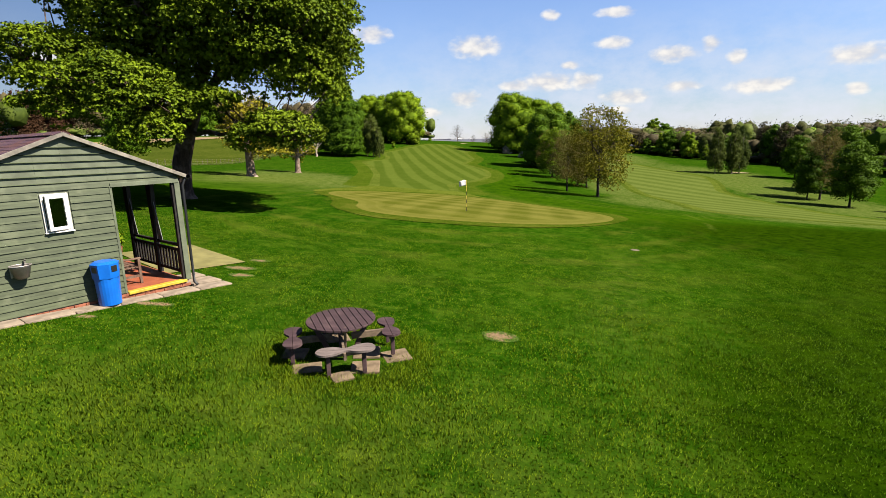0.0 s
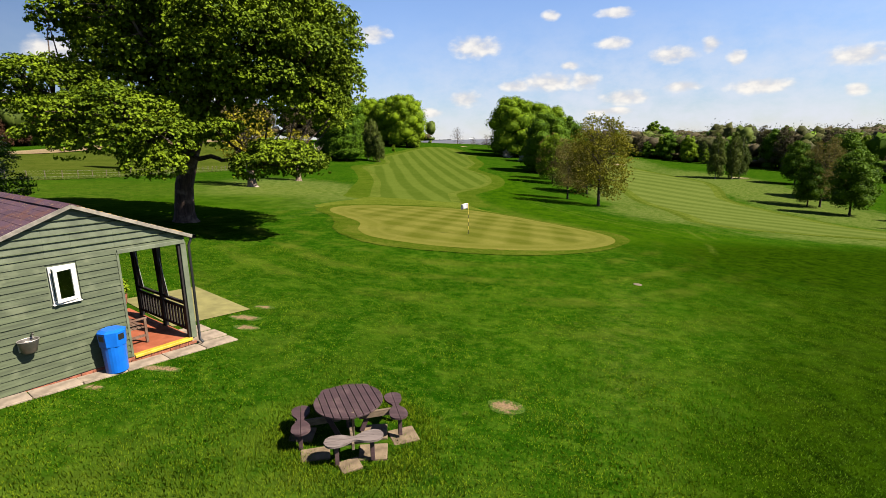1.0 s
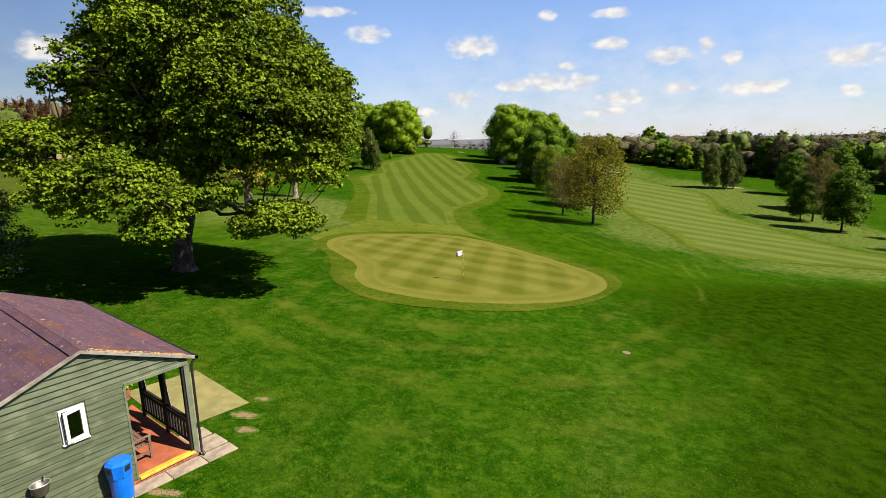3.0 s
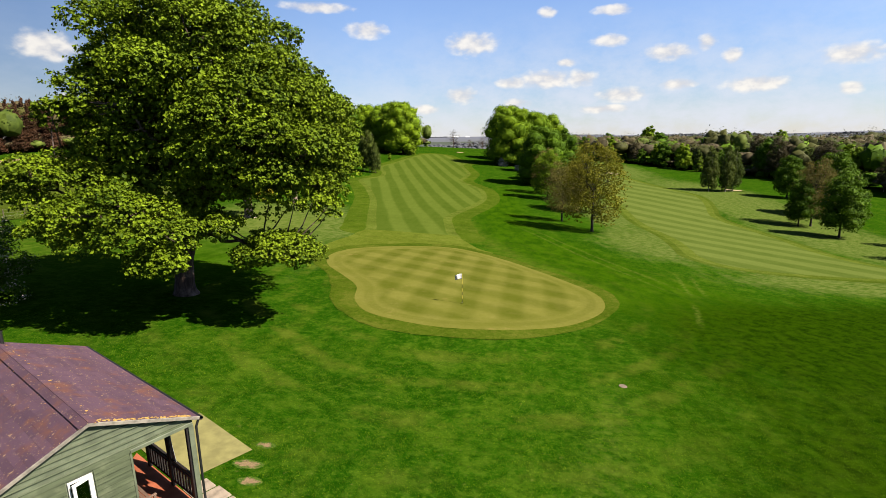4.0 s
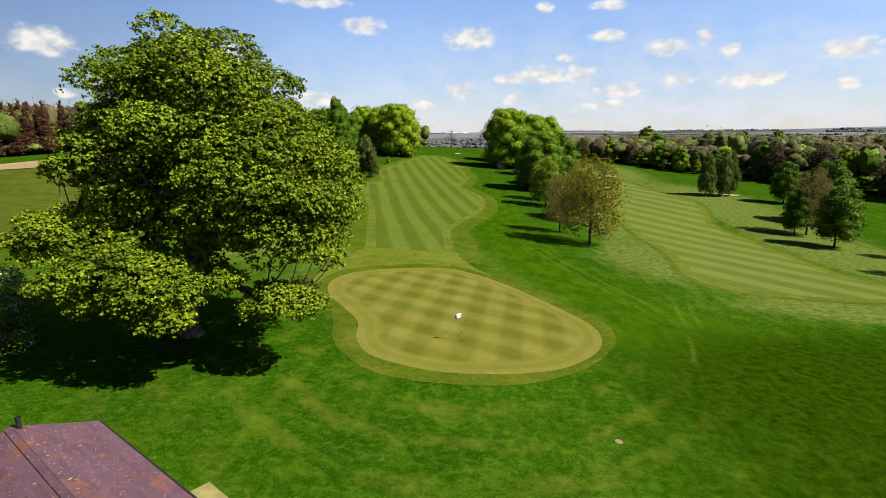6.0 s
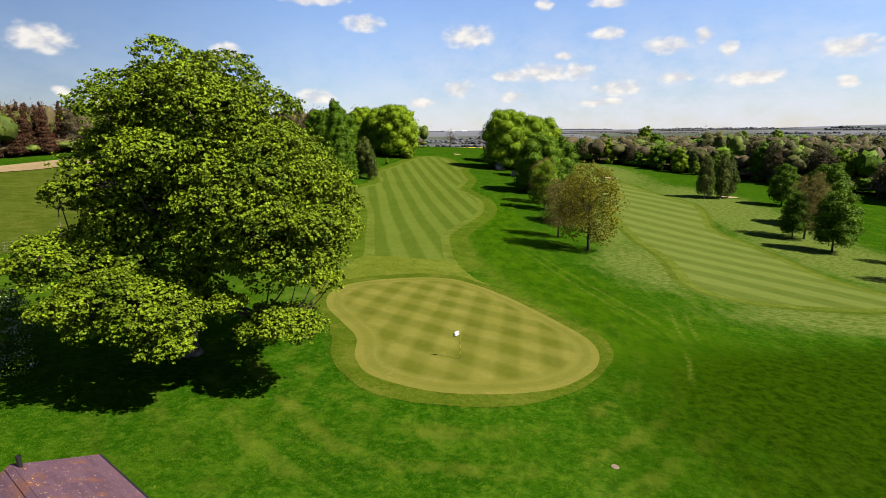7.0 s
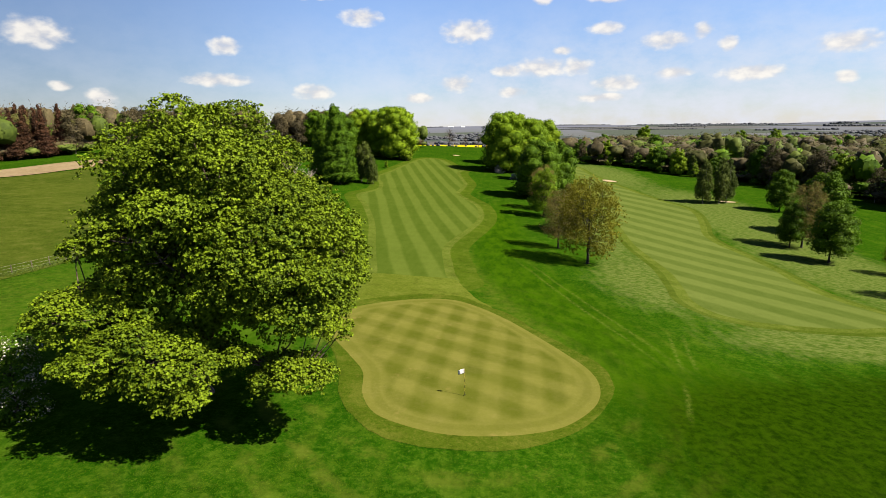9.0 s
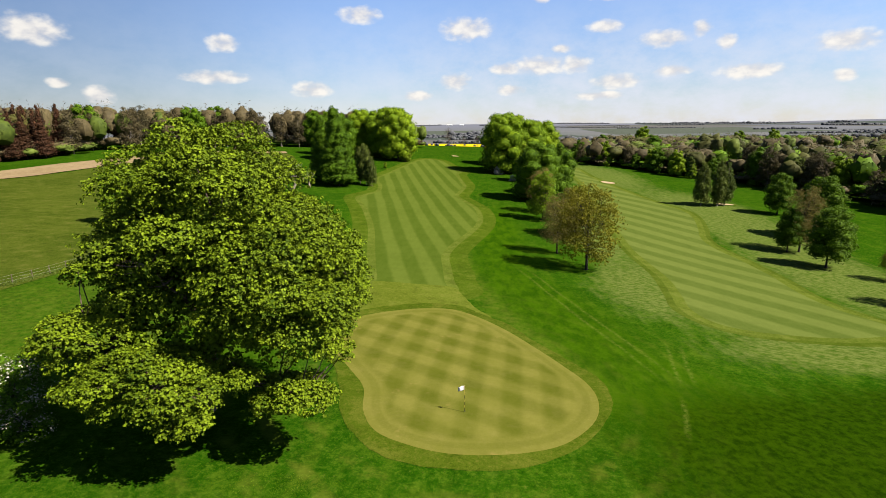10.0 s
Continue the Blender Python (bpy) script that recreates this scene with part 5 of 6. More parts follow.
STEEL = plain("dull_stainless_steel", (0.55, 0.52, 0.48), 0.45, 0.75, wear=0.25, scale=5)


def glass_material():
    m, nt, b, pos = material("window_glass", 0.05, 0, 0.5)
    b.inputs["Base Color"].default_value = (0.9, 0.95, 0.95, 1)
    b.inputs["Transmission Weight"].default_value = 1.0
    return m


def tile_floor():
    m, nt, b, pos = material("red_floor_paint", 0.6, 0, 0.3)
    n1, n2 = noise_tex(nt, pos, 2.2, 5), noise_tex(nt, pos, 30, 3)
    col = blend(nt, ramp(nt, n1, 0.35, 0.7), (0.2, 0.052, 0.022), (0.29, 0.085, 0.04))
    col = blend(nt, calc(nt, "MULTIPLY", ramp(nt, n2, 0.5, 0.75), 0.3), col, (0.3, 0.16, 0.1))
    finish(nt, b, col, n2, 0.2, 0.003)
    return m


def shingle_material():
    """Purple-grey felt with rusty patches and crumbs of yellow lichen."""
    m, nt, b, _ = material("felt_shingles", 0.9, 0, 0.2)
    pos = node(nt, "ShaderNodeNewGeometry").outputs["Position"]
    n1, n2, n3 = noise_tex(nt, pos, 1.3, 5, 0.6), noise_tex(nt, pos, 45, 3), noise_tex(nt, pos, 7.5, 5, 0.7)
    rnd = node(nt, "ShaderNodeObjectInfo").outputs["Random"]
    col = blend(nt, rnd, (0.052, 0.027, 0.043), (0.074, 0.04, 0.06))
    col = blend(nt, calc(nt, "MULTIPLY", ramp(nt, n1, 0.5, 0.7), 0.75), col, (0.12, 0.046, 0.022))
    col = blend(nt, calc(nt, "MULTIPLY", ramp(nt, n2, 0.45, 0.7), 0.4), col, (0.045, 0.026, 0.036))
    col = blend(nt, calc(nt, "MULTIPLY", ramp(nt, n3, 0.6, 0.7), 0.8), col, (0.3, 0.2, 0.11))
    streak = noise_tex(nt, pos, 19, 4, 0.7)
    col = blend(nt, ramp(nt, streak, 0.63, 0.7), col, (0.42, 0.31, 0.12))
    finish(nt, b, col, n2, 0.5, 0.008)
    return m


GLASS, FLOOR_RED, SHINGLE = glass_material(), tile_floor(), shingle_material()
# interior boards, with the room's shade put into their colour
SHADED_ROOM = plain("shade_tinted_board", (0.09, 0.085, 0.075), 0.8)
LICHEN = plain("yellow_lichen", (0.36, 0.22, 0.05), 0.95, wear=0.5, scale=20, bump=0.6)


def roof_z(x):
    """Height of the roof's underside over the gable."""
    t = (x - RIDGE_X) / (EAVE_X - RIDGE_X) if x > RIDGE_X else (RIDGE_X - x) / (RIDGE_X - LEFT_X)
    return RIDGE_Z - 0.09 - (RIDGE_Z - EAVE_Z) * t


def upright(outline, y0, y1):
    """A slab in the gable's plane over an outline in x and z."""
    bm = bmesh.new()
    f = bm.faces.new([bm.verts.new((x, y0, z)) for x, z in outline])
    out = bmesh.ops.extrude_face_region(bm, geom=[f])["geom"]
    bmesh.ops.translate(bm, vec=(0, y1 - y0, 0), verts=[v for v in out if isinstance(v, bmesh.types.BMVert)])
    bmesh.ops.recalc_face_normals(bm, faces=bm.faces)
    return bm


def build_hut():
    hut = thing("golf_hut", "green timber-boarded golf hut with a corner porch and purple felt roof", "hut", HUT)
    # gable wall core, leaving the window and the porch opening free
    wx0, wx1, wz0, wz1, ox, oz, base = -2.81, -2.33, 2.34, 3.13, -1.53, 3.2, 0.72
    wall = part("wall", upright([(LEFT_X + 0.1, base), (wx0, base), (wx0, roof_z(wx0)), (LEFT_X + 0.1, roof_z(LEFT_X + 0.1))], 0.0, 0.1), PAINT_TRIM, hut, "front gable wall clad in green lap boards")
    part("wall", upright([(wx1, base), (ox, base), (ox, oz), (ox, roof_z(ox)), (RIDGE_X, roof_z(RIDGE_X)), (wx1, roof_z(wx1))], 0.0, 0.1), PAINT_TRIM, hut)
    part("wall", upright([(wx0 + 0.002, base), (wx1 - 0.002, base), (wx1 - 0.002, wz0), (wx0 + 0.002, wz0)], 0.0, 0.1), PAINT_TRIM, hut)
    part("wall", upright([(wx0 + 0.002, wz1), (wx1 - 0.002, wz1), (wx1 - 0.002, roof_z(wx1)), (wx0 + 0.002, roof_z(wx0))], 0.0, 0.1), PAINT_TRIM, hut)
    part("wall", upright([(ox + 0.002, oz), (0.0, oz), (0.0, roof_z(0.0)), (ox + 0.002, roof_z(ox))], 0.0, 0.1), PAINT_TRIM, hut)
    # lap boards, each with a proud lower edge
    z, step = base - 0.01, 0.146
    rng = random.Random(4)
    while z < RIDGE_Z - 0.2:
        top = z + step + 0.012
        mid = z + step / 2
        reach = (RIDGE_Z - 0.11 - z) / (RIDGE_Z - EAVE_Z)
        x0 = max(LEFT_X + 0.1, RIDGE_X - reach * (RIDGE_X - LEFT_X))
        x1 = min(0.0, RIDGE_X + reach * (EAVE_X - RIDGE_X))
        spans = [(x0, x1)]
        if z + 0.03 < oz:
            spans = [(x0, min(x1, ox - 0.005))]
        if mid > wz0 - 0.03 and mid < wz1 + 0.03:
            spans = [(a, b) for s in spans for a, b in ((s[0], wx0 - 0.03), (wx1 + 0.03, s[1])) if b - a > 0.05]
        for a, b in spans:
            for p, q in ((a, b),):
                bm = bmesh.new()
                jig = rng.uniform(-0.004, 0.004)
                lift = lambda xx, zz: min(zz, roof_z(xx) - 0.005)
                c = [(p + 0.002, -0.038 + jig, z), (q - 0.002, -0.038 + jig, z), (q - 0.002, -0.012 + jig, lift(q, top)), (p + 0.002, -0.012 + jig, lift(p, top)),
                     (p + 0.002, -0.002, z), (q - 0.002, -0.002, z), (q - 0.002, -0.002, lift(q, top)), (p + 0.002, -0.002, lift(p, top))]
                v = [bm.verts.new(k) for k in c]
                for f in ((0, 1, 2, 3), (4, 7, 6, 5), (0, 4, 5, 1), (3, 2, 6, 7), (0, 3, 7, 4), (1, 5, 6, 2)):
                    bm.faces.new([v[i] for i in f])
                part("board", bm, PAINT, wall)
        z += step
    # side, back and inner walls
    part("wall", box((0.1, BACK_Y - 0.3, 2.5), (LEFT_X + 0.15, (BACK_Y - 0.1) / 2, 1.97)), PAINT_TRIM, hut)
    part("wall", box((0.1, BACK_Y - 5.35, 2.5), (-0.06, (BACK_Y + 5.15) / 2, 1.97)), PAINT_TRIM, hut)
    part("wall", box((0.1, 5.0, 2.55), (ox - 0.06, 2.62, 1.98)), SHADED_ROOM, hut, "boarded wall inside the porch, its shade put into the colour")
    part("wall", box((1.45, 0.1, 2.5), (ox / 2 - 0.03, 5.2, 1.97)), SHADED_ROOM, hut)
    part("wall", upright([(LEFT_X + 0.2, base), (-0.02, base), (-0.02, roof_z(-0.02)), (RIDGE_X, roof_z(RIDGE_X)), (LEFT_X + 0.2, roof_z(LEFT_X + 0.2))], BACK_Y - 0.25, BACK_Y - 0.15), PAINT_TRIM, hut)
    part("ceiling", box((4.3, BACK_Y - 0.5, 0.04), (-2.3, BACK_Y / 2, 3.24)), SHADED_ROOM, hut)
    part("floor", box((4.4, BACK_Y - 0.35, 0.2), (-2.25, (BACK_Y - 0.1) / 2, 0.6)), FLOOR_RED, hut, "worn red-painted porch floor")
    part("step_edge", box((1.36, 0.17, 0.07), (-0.79, 0.02, 0.682), 0.008), YELLOW, hut, "yellow-painted step edge with worn corners")
    # brick plinth
    for k in range(21):
        for row in range(2):
            x = LEFT_X + 0.2 + k * 0.222 + (0.11 if row else 0)
            if x < -0.05:
                part("brick", box((0.212, 0.1, 0.066), (x, 0.012 + 0.004 * ((k * 7 + row) % 3), 0.685 - 0.076 * row - 0.04), 0.004), BRICK, hut)
    part("plinth", box((4.5, 0.08, 0.34), (-2.3, 0.035, 0.53)), CONCRETE, hut, "mortar bed under the boards")
    # trim round the opening
    part("trim", box((0.05, 0.14, 2.5), (ox + 0.02, 0.03, 1.95), 0.004), PAINT_TRIM, hut)
    part("trim", box((1.5, 0.05, 0.09), (ox / 2, -0.03, oz + 0.02), 0.004), PAINT_TRIM, hut)
    part("post", box((0.13, 0.12, 2.5), (-0.055, 0.02, 1.95), 0.006), PAINT_TRIM, hut, "pale green corner post")
    # near-black strip added as the shaded side of the corner post
    part("post", box((0.05, 0.1, 2.46), (-0.146, 0.05, 1.95)), SHADED_WOOD, hut, "dark strip for the corner post's shaded side")
    # side posts, tapered below the eave, with grey triangular screens
    for y in (1.5, 3.02):
        bm = bmesh.new()
        for z0, z1, w0, w1 in ((0.7, 1.6, 0.13, 0.13), (1.6, 3.22, 0.13, 0.3)):
            v = [bm.verts.new((x, y + s * w / 2, zz)) for x in (-0.12, -0.02) for zz, w in ((z0, w0), (z1, w1)) for s in (-1, 1)]
            for f in ((0, 1, 3, 2), (4, 6, 7, 5), (0, 2, 6, 4), (1, 5, 7, 3), (0, 4, 5, 1), (2, 3, 7, 6)):
                bm.faces.new([v[i] for i in f])
        part("post", bm, SHADED_WOOD, hut, "porch post in shade-dark timber, flaring below the eave")
    grey = plain("weathered_clear_sheet", (0.17, 0.18, 0.17), 0.4)
    for y in (1.28, 2.8):
        part("screen", tri_sheet(y), grey, hut, "grey triangular wind screen")
    for y0, y1 in ((0.08, 1.42), (1.58, 2.94)):
        rail = part("balustrade", box((0.07, y1 - y0, 0.07), (-0.07, (y0 + y1) / 2, 1.58), 0.006), SHADED_WOOD, hut, "dark timber balustrade with upright bars, shade put into its colour")
        part("rail", box((0.05, y1 - y0, 0.07), (-0.07, (y0 + y1) / 2, 1.44), 0.004), SHADED_WOOD, rail)
        part("rail", box((0.05, y1 - y0, 0.07), (-0.07, (y0 + y1) / 2, 0.88), 0.004), SHADED_WOOD, rail)
        n = 8
        for k in range(n):
            part("baluster", box((0.035, 0.075, 0.5), (-0.07, y0 + (k + 0.5) * (y1 - y0) / n, 1.16)), SHADED_WOOD, rail)
    # roof
    for side, far in ((1, EAVE_X), (-1, LEFT_X)):
        bm = bmesh.new()
        pts = [(RIDGE_X, RIDGE_Z - 0.035), (far, EAVE_Z - 0.035), (far, EAVE_Z - 0.085), (RIDGE_X, RIDGE_Z - 0.085)]
        v = [bm.verts.new((x, y, zz)) for y in (-0.1, BACK_Y) for x, zz in pts]
        for f in ((0, 1, 2, 3), (7, 6, 5, 4), (0, 4, 5, 1), (2, 6, 7, 3), (1, 5, 6, 2), (0, 3, 7, 4)):
            bm.faces.new([v[i] for i in f])
        bmesh.ops.recalc_face_normals(bm, faces=bm.faces)
        roof = part("roof", bm, SHINGLE, hut, "low felt-shingled roof slope flecked with lichen")
        run = abs(far - RIDGE_X)
        slope = math.atan2(RIDGE_Z - EAVE_Z, run)
        length = math.hypot(run, RIDGE_Z - EAVE_Z)
        strip = {}
        rows, per = 15, 8
        for i in range(rows):
            for k in range(per + 1):
                w = (BACK_Y + 0.1) / per
                y0 = -0.1 + (k - (0.5 if i % 2 else 0)) * w
                y1 = min(y0 + w - 0.006, BACK_Y)
                y0 = max(y0, -0.1)
                if y1 - y0 < 0.05:
                    continue
                key = round(y1 - y0, 2)
                if key not in strip:
                    strip[key] = mesh_of(box((length / rows + 0.02, y1 - y0, 0.012)), "shingle")
                    strip[key].materials.append(SHINGLE)
                d = (i + 0.5) * length / rows
                ob = new("shingle", strip[key])
                ob.parent = roof
                ob.matrix_basis = pose(RIDGE_X + side * d * math.cos(slope), (y0 + y1) / 2, RIDGE_Z - d * math.sin(slope) - 0.018 + rng.uniform(-0.002, 0.002), 0, math.degrees(slope) * side - 1.2 * side, 0)
    cap = mesh_of(box((0.2, (BACK_Y + 0.1) / 16 + 0.03, 0.014)), "ridge_cap")
    cap.materials.append(SHINGLE)
    for k in range(16):
        for side in (1, -1):
            ob = new("ridge_cap", cap)
            ob.parent = hut
            ob.matrix_basis = pose(RIDGE_X + side * 0.095, 0.14 + k * (BACK_Y + 0.1) / 16, RIDGE_Z - 0.026 + 0.003 * (k % 2), 0, 22.8 * side, 0)
    crumbs = bmesh.new()
    for k in range(520):
        y = rng.uniform(-0.1, BACK_Y)
        x = RIDGE_X + rng.gauss(0.05, 0.09)
        if k > 400:
            y, x = -0.06 + rng.uniform(0, 0.12), RIDGE_X + rng.uniform(0, 2.2)
        s = rng.uniform(0.008, 0.034)
        zz = RIDGE_Z - abs(x - RIDGE_X) * 0.42 + 0.002
        bmesh.ops.create_icosphere(crumbs, subdivisions=1, radius=s, matrix=pose(x, y, zz, 0, 0, rng.uniform(0, 90)) @ Matrix.Diagonal((1, rng.uniform(0.6, 2), 0.3, 1)))
    tagged(part("lichen", crumbs, LICHEN, hut, "yellow lichen crust along the ridge and verge"), kind="stuff")
    # verge boards, gutter and downpipe
    for far, sgn in ((EAVE_X, 1), (LEFT_X, -1)):
        run = abs(far - RIDGE_X)
        slope = math.atan2(RIDGE_Z - EAVE_Z, run)
        bm = bmesh.new()
        add_box(bm, (math.hypot(run, RIDGE_Z - EAVE_Z) + 0.02, 0.035, 0.085), pose((RIDGE_X + far) / 2, -0.105, (RIDGE_Z + EAVE_Z) / 2 - 0.04, 0, math.degrees(slope) * sgn, 0), 0.006)
        part("verge_board", bm, CREAM, hut, "worn cream verge board")
    part("gutter", tubes_mesh("gutter", [([(0.2, -0.12, 3.31), (0.2, 4, 3.3), (0.2, BACK_Y, 3.29)], [0.055] * 3)], 8), BLACK, hut, "black plastic gutter")
    part("downpipe", tubes_mesh("downpipe", [([(0.17, -0.05, 3.3), (0.13, -0.05, 3.22), (0.075, -0.05, 3.1), (0.065, -0.05, 1.5), (0.065, -0.05, 0.62), (0.1, -0.14, 0.54)], [0.034] * 6)], 8), BLACK, hut, "black plastic downpipe")
    part("vent_pipe", tubes_mesh("vent_pipe", [([(-2.1, 7.6, 4.2), (-2.1, 7.6, 4.5), (-2.1, 7.6, 4.72)], [0.07] * 3), ([(-2.1, 7.6, 4.7), (-2.1, 7.6, 4.76)], [0.085, 0.085])], 8), BLACK, hut, "black vent pipe behind the ridge")
    # window: fixed frame, sash hung on its right edge and standing ajar, sill
    win = part("window", frame_mesh(wx0, wx1, wz0, wz1, 0.045, -0.045, 0.06), WHITE, hut, "small white plastic casement window standing ajar")
    sash = part("sash", frame_mesh(wx0 + 0.03, wx1 - 0.03, wz0 + 0.03, wz1 - 0.03, 0.07, -0.05, -0.005), WHITE, win)
    hinge = pose(wx1 - 0.03, -0.03, 0) @ pose(0, 0, 0, 0, 0, 16) @ pose(-(wx1 - 0.03), 0.03, 0)
    sash.matrix_basis = hinge
    pane = part("pane", box((wx1 - wx0 - 0.17, 0.012, wz1 - wz0 - 0.17), ((wx0 + wx1) / 2, -0.028, (wz0 + wz1) / 2)), GLASS, win, "dark reflecting pane")
    pane.matrix_basis = hinge
    part("sill", box((0.52, 0.07, 0.025), ((wx0 + wx1) / 2, -0.055, wz0 - 0.014), 0.005), WHITE, win)
    return hut


def tri_sheet(y):
    bm = bmesh.new()
    a = [bm.verts.new((x, yy, zz)) for x in (-0.078, -0.066) for yy, zz in ((y + 0.12, 2.7), (y + 0.12, 1.62), (y - 0.16, 1.62))]
    for f in ((0, 1, 2), (3, 5, 4), (0, 3, 4, 1), (1, 4, 5, 2), (0, 2, 5, 3)):
        bm.faces.new([a[i] for i in f])
    return bm


def frame_mesh(x0, x1, z0, z1, w, y0, y1):
    bm = bmesh.new()
    for size, c in (((w, y1 - y0, z1 - z0), (x0 + w / 2, 0, (z0 + z1) / 2)), ((w, y1 - y0, z1 - z0), (x1 - w / 2, 0, (z0 + z1) / 2)),
                    ((x1 - x0 - 2 * w, y1 - y0, w), ((x0 + x1) / 2, 0, z0 + w / 2)), ((x1 - x0 - 2 * w, y1 - y0, w), ((x0 + x1) / 2, 0, z1 - w / 2))):
        add_box(bm, size, pose(c[0], (y0 + y1) / 2, c[2]), 0.004)
    return bm


build_hut()


def hut_at(x, y):
    p = HUT @ Vector((x, y, 0))
    return p.x, p.y


def paving():
    """Slabs along the hut's foot, each bedded on the sloping lawn."""
    path = thing("paving", "worn pale concrete slabs along the hut's foot", "paving", kind="structure")
    rng = random.Random(8)
    x = 0.86
    spots = []
    while x > -4.7:
        w = rng.choice((0.86, 0.9, 0.6))
        spots.append((x - w / 2, -0.24, w, 0.48))
        x -= w
    spots += [(0.44, 0.36, 0.8, 0.68), (0.4, 1.0, 0.72, 0.56)]
    for cx, cy, w, d in spots:
        px, py = hut_at(cx, cy)
        z = gz(px, py) + 0.025
        ob = part("slab", box((w - 0.014, d - 0.012, 0.09), (0, 0, 0), 0.008), CONCRETE, path)
        ax, ay = hut_at(cx + 0.3, cy)
        tilt = math.degrees(math.atan2(gz(ax, ay) - gz(px, py), 0.3))
        ob.matrix_basis = pose(px, py, z - 0.045, 0, 0, 58.2 + rng.uniform(-0.6, 0.6)) @ pose(0, 0, 0, rng.uniform(-0.6, 0.6), -tilt + rng.uniform(-0.5, 0.5), 0)
    px, py = hut_at(-2.55, -0.24)
    cover = thing("drain_cover", "round worn drain cover set in the paving", "drain cover", pose(px, py, gz(px, py) + 0.018, 0, 0, 0))
    bm = bmesh.new()
    bmesh.ops.create_cone(bm, cap_ends=True, segments=28, radius1=0.17, radius2=0.165, depth=0.02)
    part("lid", bm, CONCRETE, cover)
    o = [hut_at(*c) for c in ((0.12, 1.58), (2.45, 1.5), (2.47, 4.95), (0.12, 4.98))]
    fine = np.concatenate([np.linspace(o[i], o[(i + 1) % 4], 8, endpoint=False) for i in range(4)])
    draped("patio", fine, 0.02, PATIO, "mossy yellow-green concrete pad beside the porch", "patio", step=0.6)


paving()


def litter_bin():
    px, py = hut_at(-1.95, -0.3)
    blue = plain("blue_plastic", (0.004, 0.11, 0.5), 0.35, wear=0.15, scale=4, bump=0.03)
    ob = thing("litter_bin", "bright blue octagonal plastic litter bin with hooded top", "bin", pose(px, py, gz(px, py) + 0.045, 0, 0, 58.2 + 20))

    def ring(bm, r0, r1, z0, z1, n):
        return bmesh.ops.create_cone(bm, cap_ends=True, segments=n, radius1=r0, radius2=r1, depth=z1 - z0, matrix=pose(0, 0, (z0 + z1) / 2, 0, 0, 22.5))

    bm = bmesh.new()
    ring(bm, 0.22, 0.245, 0, 0.64, 24)
    part("body", bm, blue, ob, smooth=False)
    bm = bmesh.new()
    ring(bm, 0.268, 0.288, 0.62, 0.94, 8)
    ring(bm, 0.288, 0.2, 0.94, 0.985, 8)
    hood = part("hood", bm, blue, ob)
    for a in (-67.5 - 22.5, 22.5 - 22.5, 180 + 67.5 - 67.5, 90):
        bm = bmesh.new()
        add_box(bm, (0.012, 0.135, 0.13), pose(0, 0, 0, 0, 0, a) @ pose(0.262, 0, 0.83))
        part("slot", bm, BLACK, hood, "dark posting slot")


def wash_basin():
    px, py = hut_at(-3.36, -0.17)
    ob = thing("wash_basin", "small stainless steel wall basin with a tap", "basin", pose(px, py, 1.5, 0, 0, 58.2))
    bm = bmesh.new()
    rings = [(0.185, 0.15, 0.27), (0.175, 0.14, 0.24), (0.12, 0.09, 0.02), (0.08, 0.06, 0.0)]
    inner = [(0.165, 0.13, 0.268), (0.11, 0.085, 0.1), (0.04, 0.03, 0.08)]
    n = 18
    loops = []
    for rx, ry, z in rings[::-1] + inner:
        loops.append([bm.verts.new((math.cos(k * 2 * math.pi / n) * rx, math.sin(k * 2 * math.pi / n) * ry, z)) for k in range(n)])
    for a, b in zip(loops, loops[1:]):
        for k in range(n):
            bm.faces.new((a[k], a[(k + 1) % n], b[(k + 1) % n], b[k]))
    bm.faces.new(loops[0][::-1]), bm.faces.new(loops[-1])
    # darker steel holds the bowl's shade in its colour; the rim keeps plain steel
    part("bowl", bm, plain("shaded_dull_steel", (0.2, 0.19, 0.175), 0.4, 0.8), ob, smooth=True)
    lip = [(0.18 * math.cos(k * math.pi / 12), 0.145 * math.sin(k * math.pi / 12), 0.272) for k in range(25)]
    part("rim", tubes_mesh("rim", [(lip, [0.011] * 25)], 6), STEEL, ob, "bright rolled steel rim")
    part("tap", tubes_mesh("tap", [([(0.1, 0.1, 0.26), (0.1, 0.1, 0.34), (0.1, 0.06, 0.37), (0.1, 0.0, 0.36)], [0.014, 0.013, 0.012, 0.011]), ([(0.1, 0.12, 0.36), (0.1, 0.05, 0.385)], [0.01, 0.01])], 8), STEEL, ob, "chrome tap")
    part("bracket", box((0.3, 0.06, 0.2), (0, 0.14, 0.12), 0.005), STEEL, ob)


BENCH_WOOD = wood("weathered_bench_wood", (0.13, 0.075, 0.05), (0.2, 0.15, 0.11), 0.8, 1)


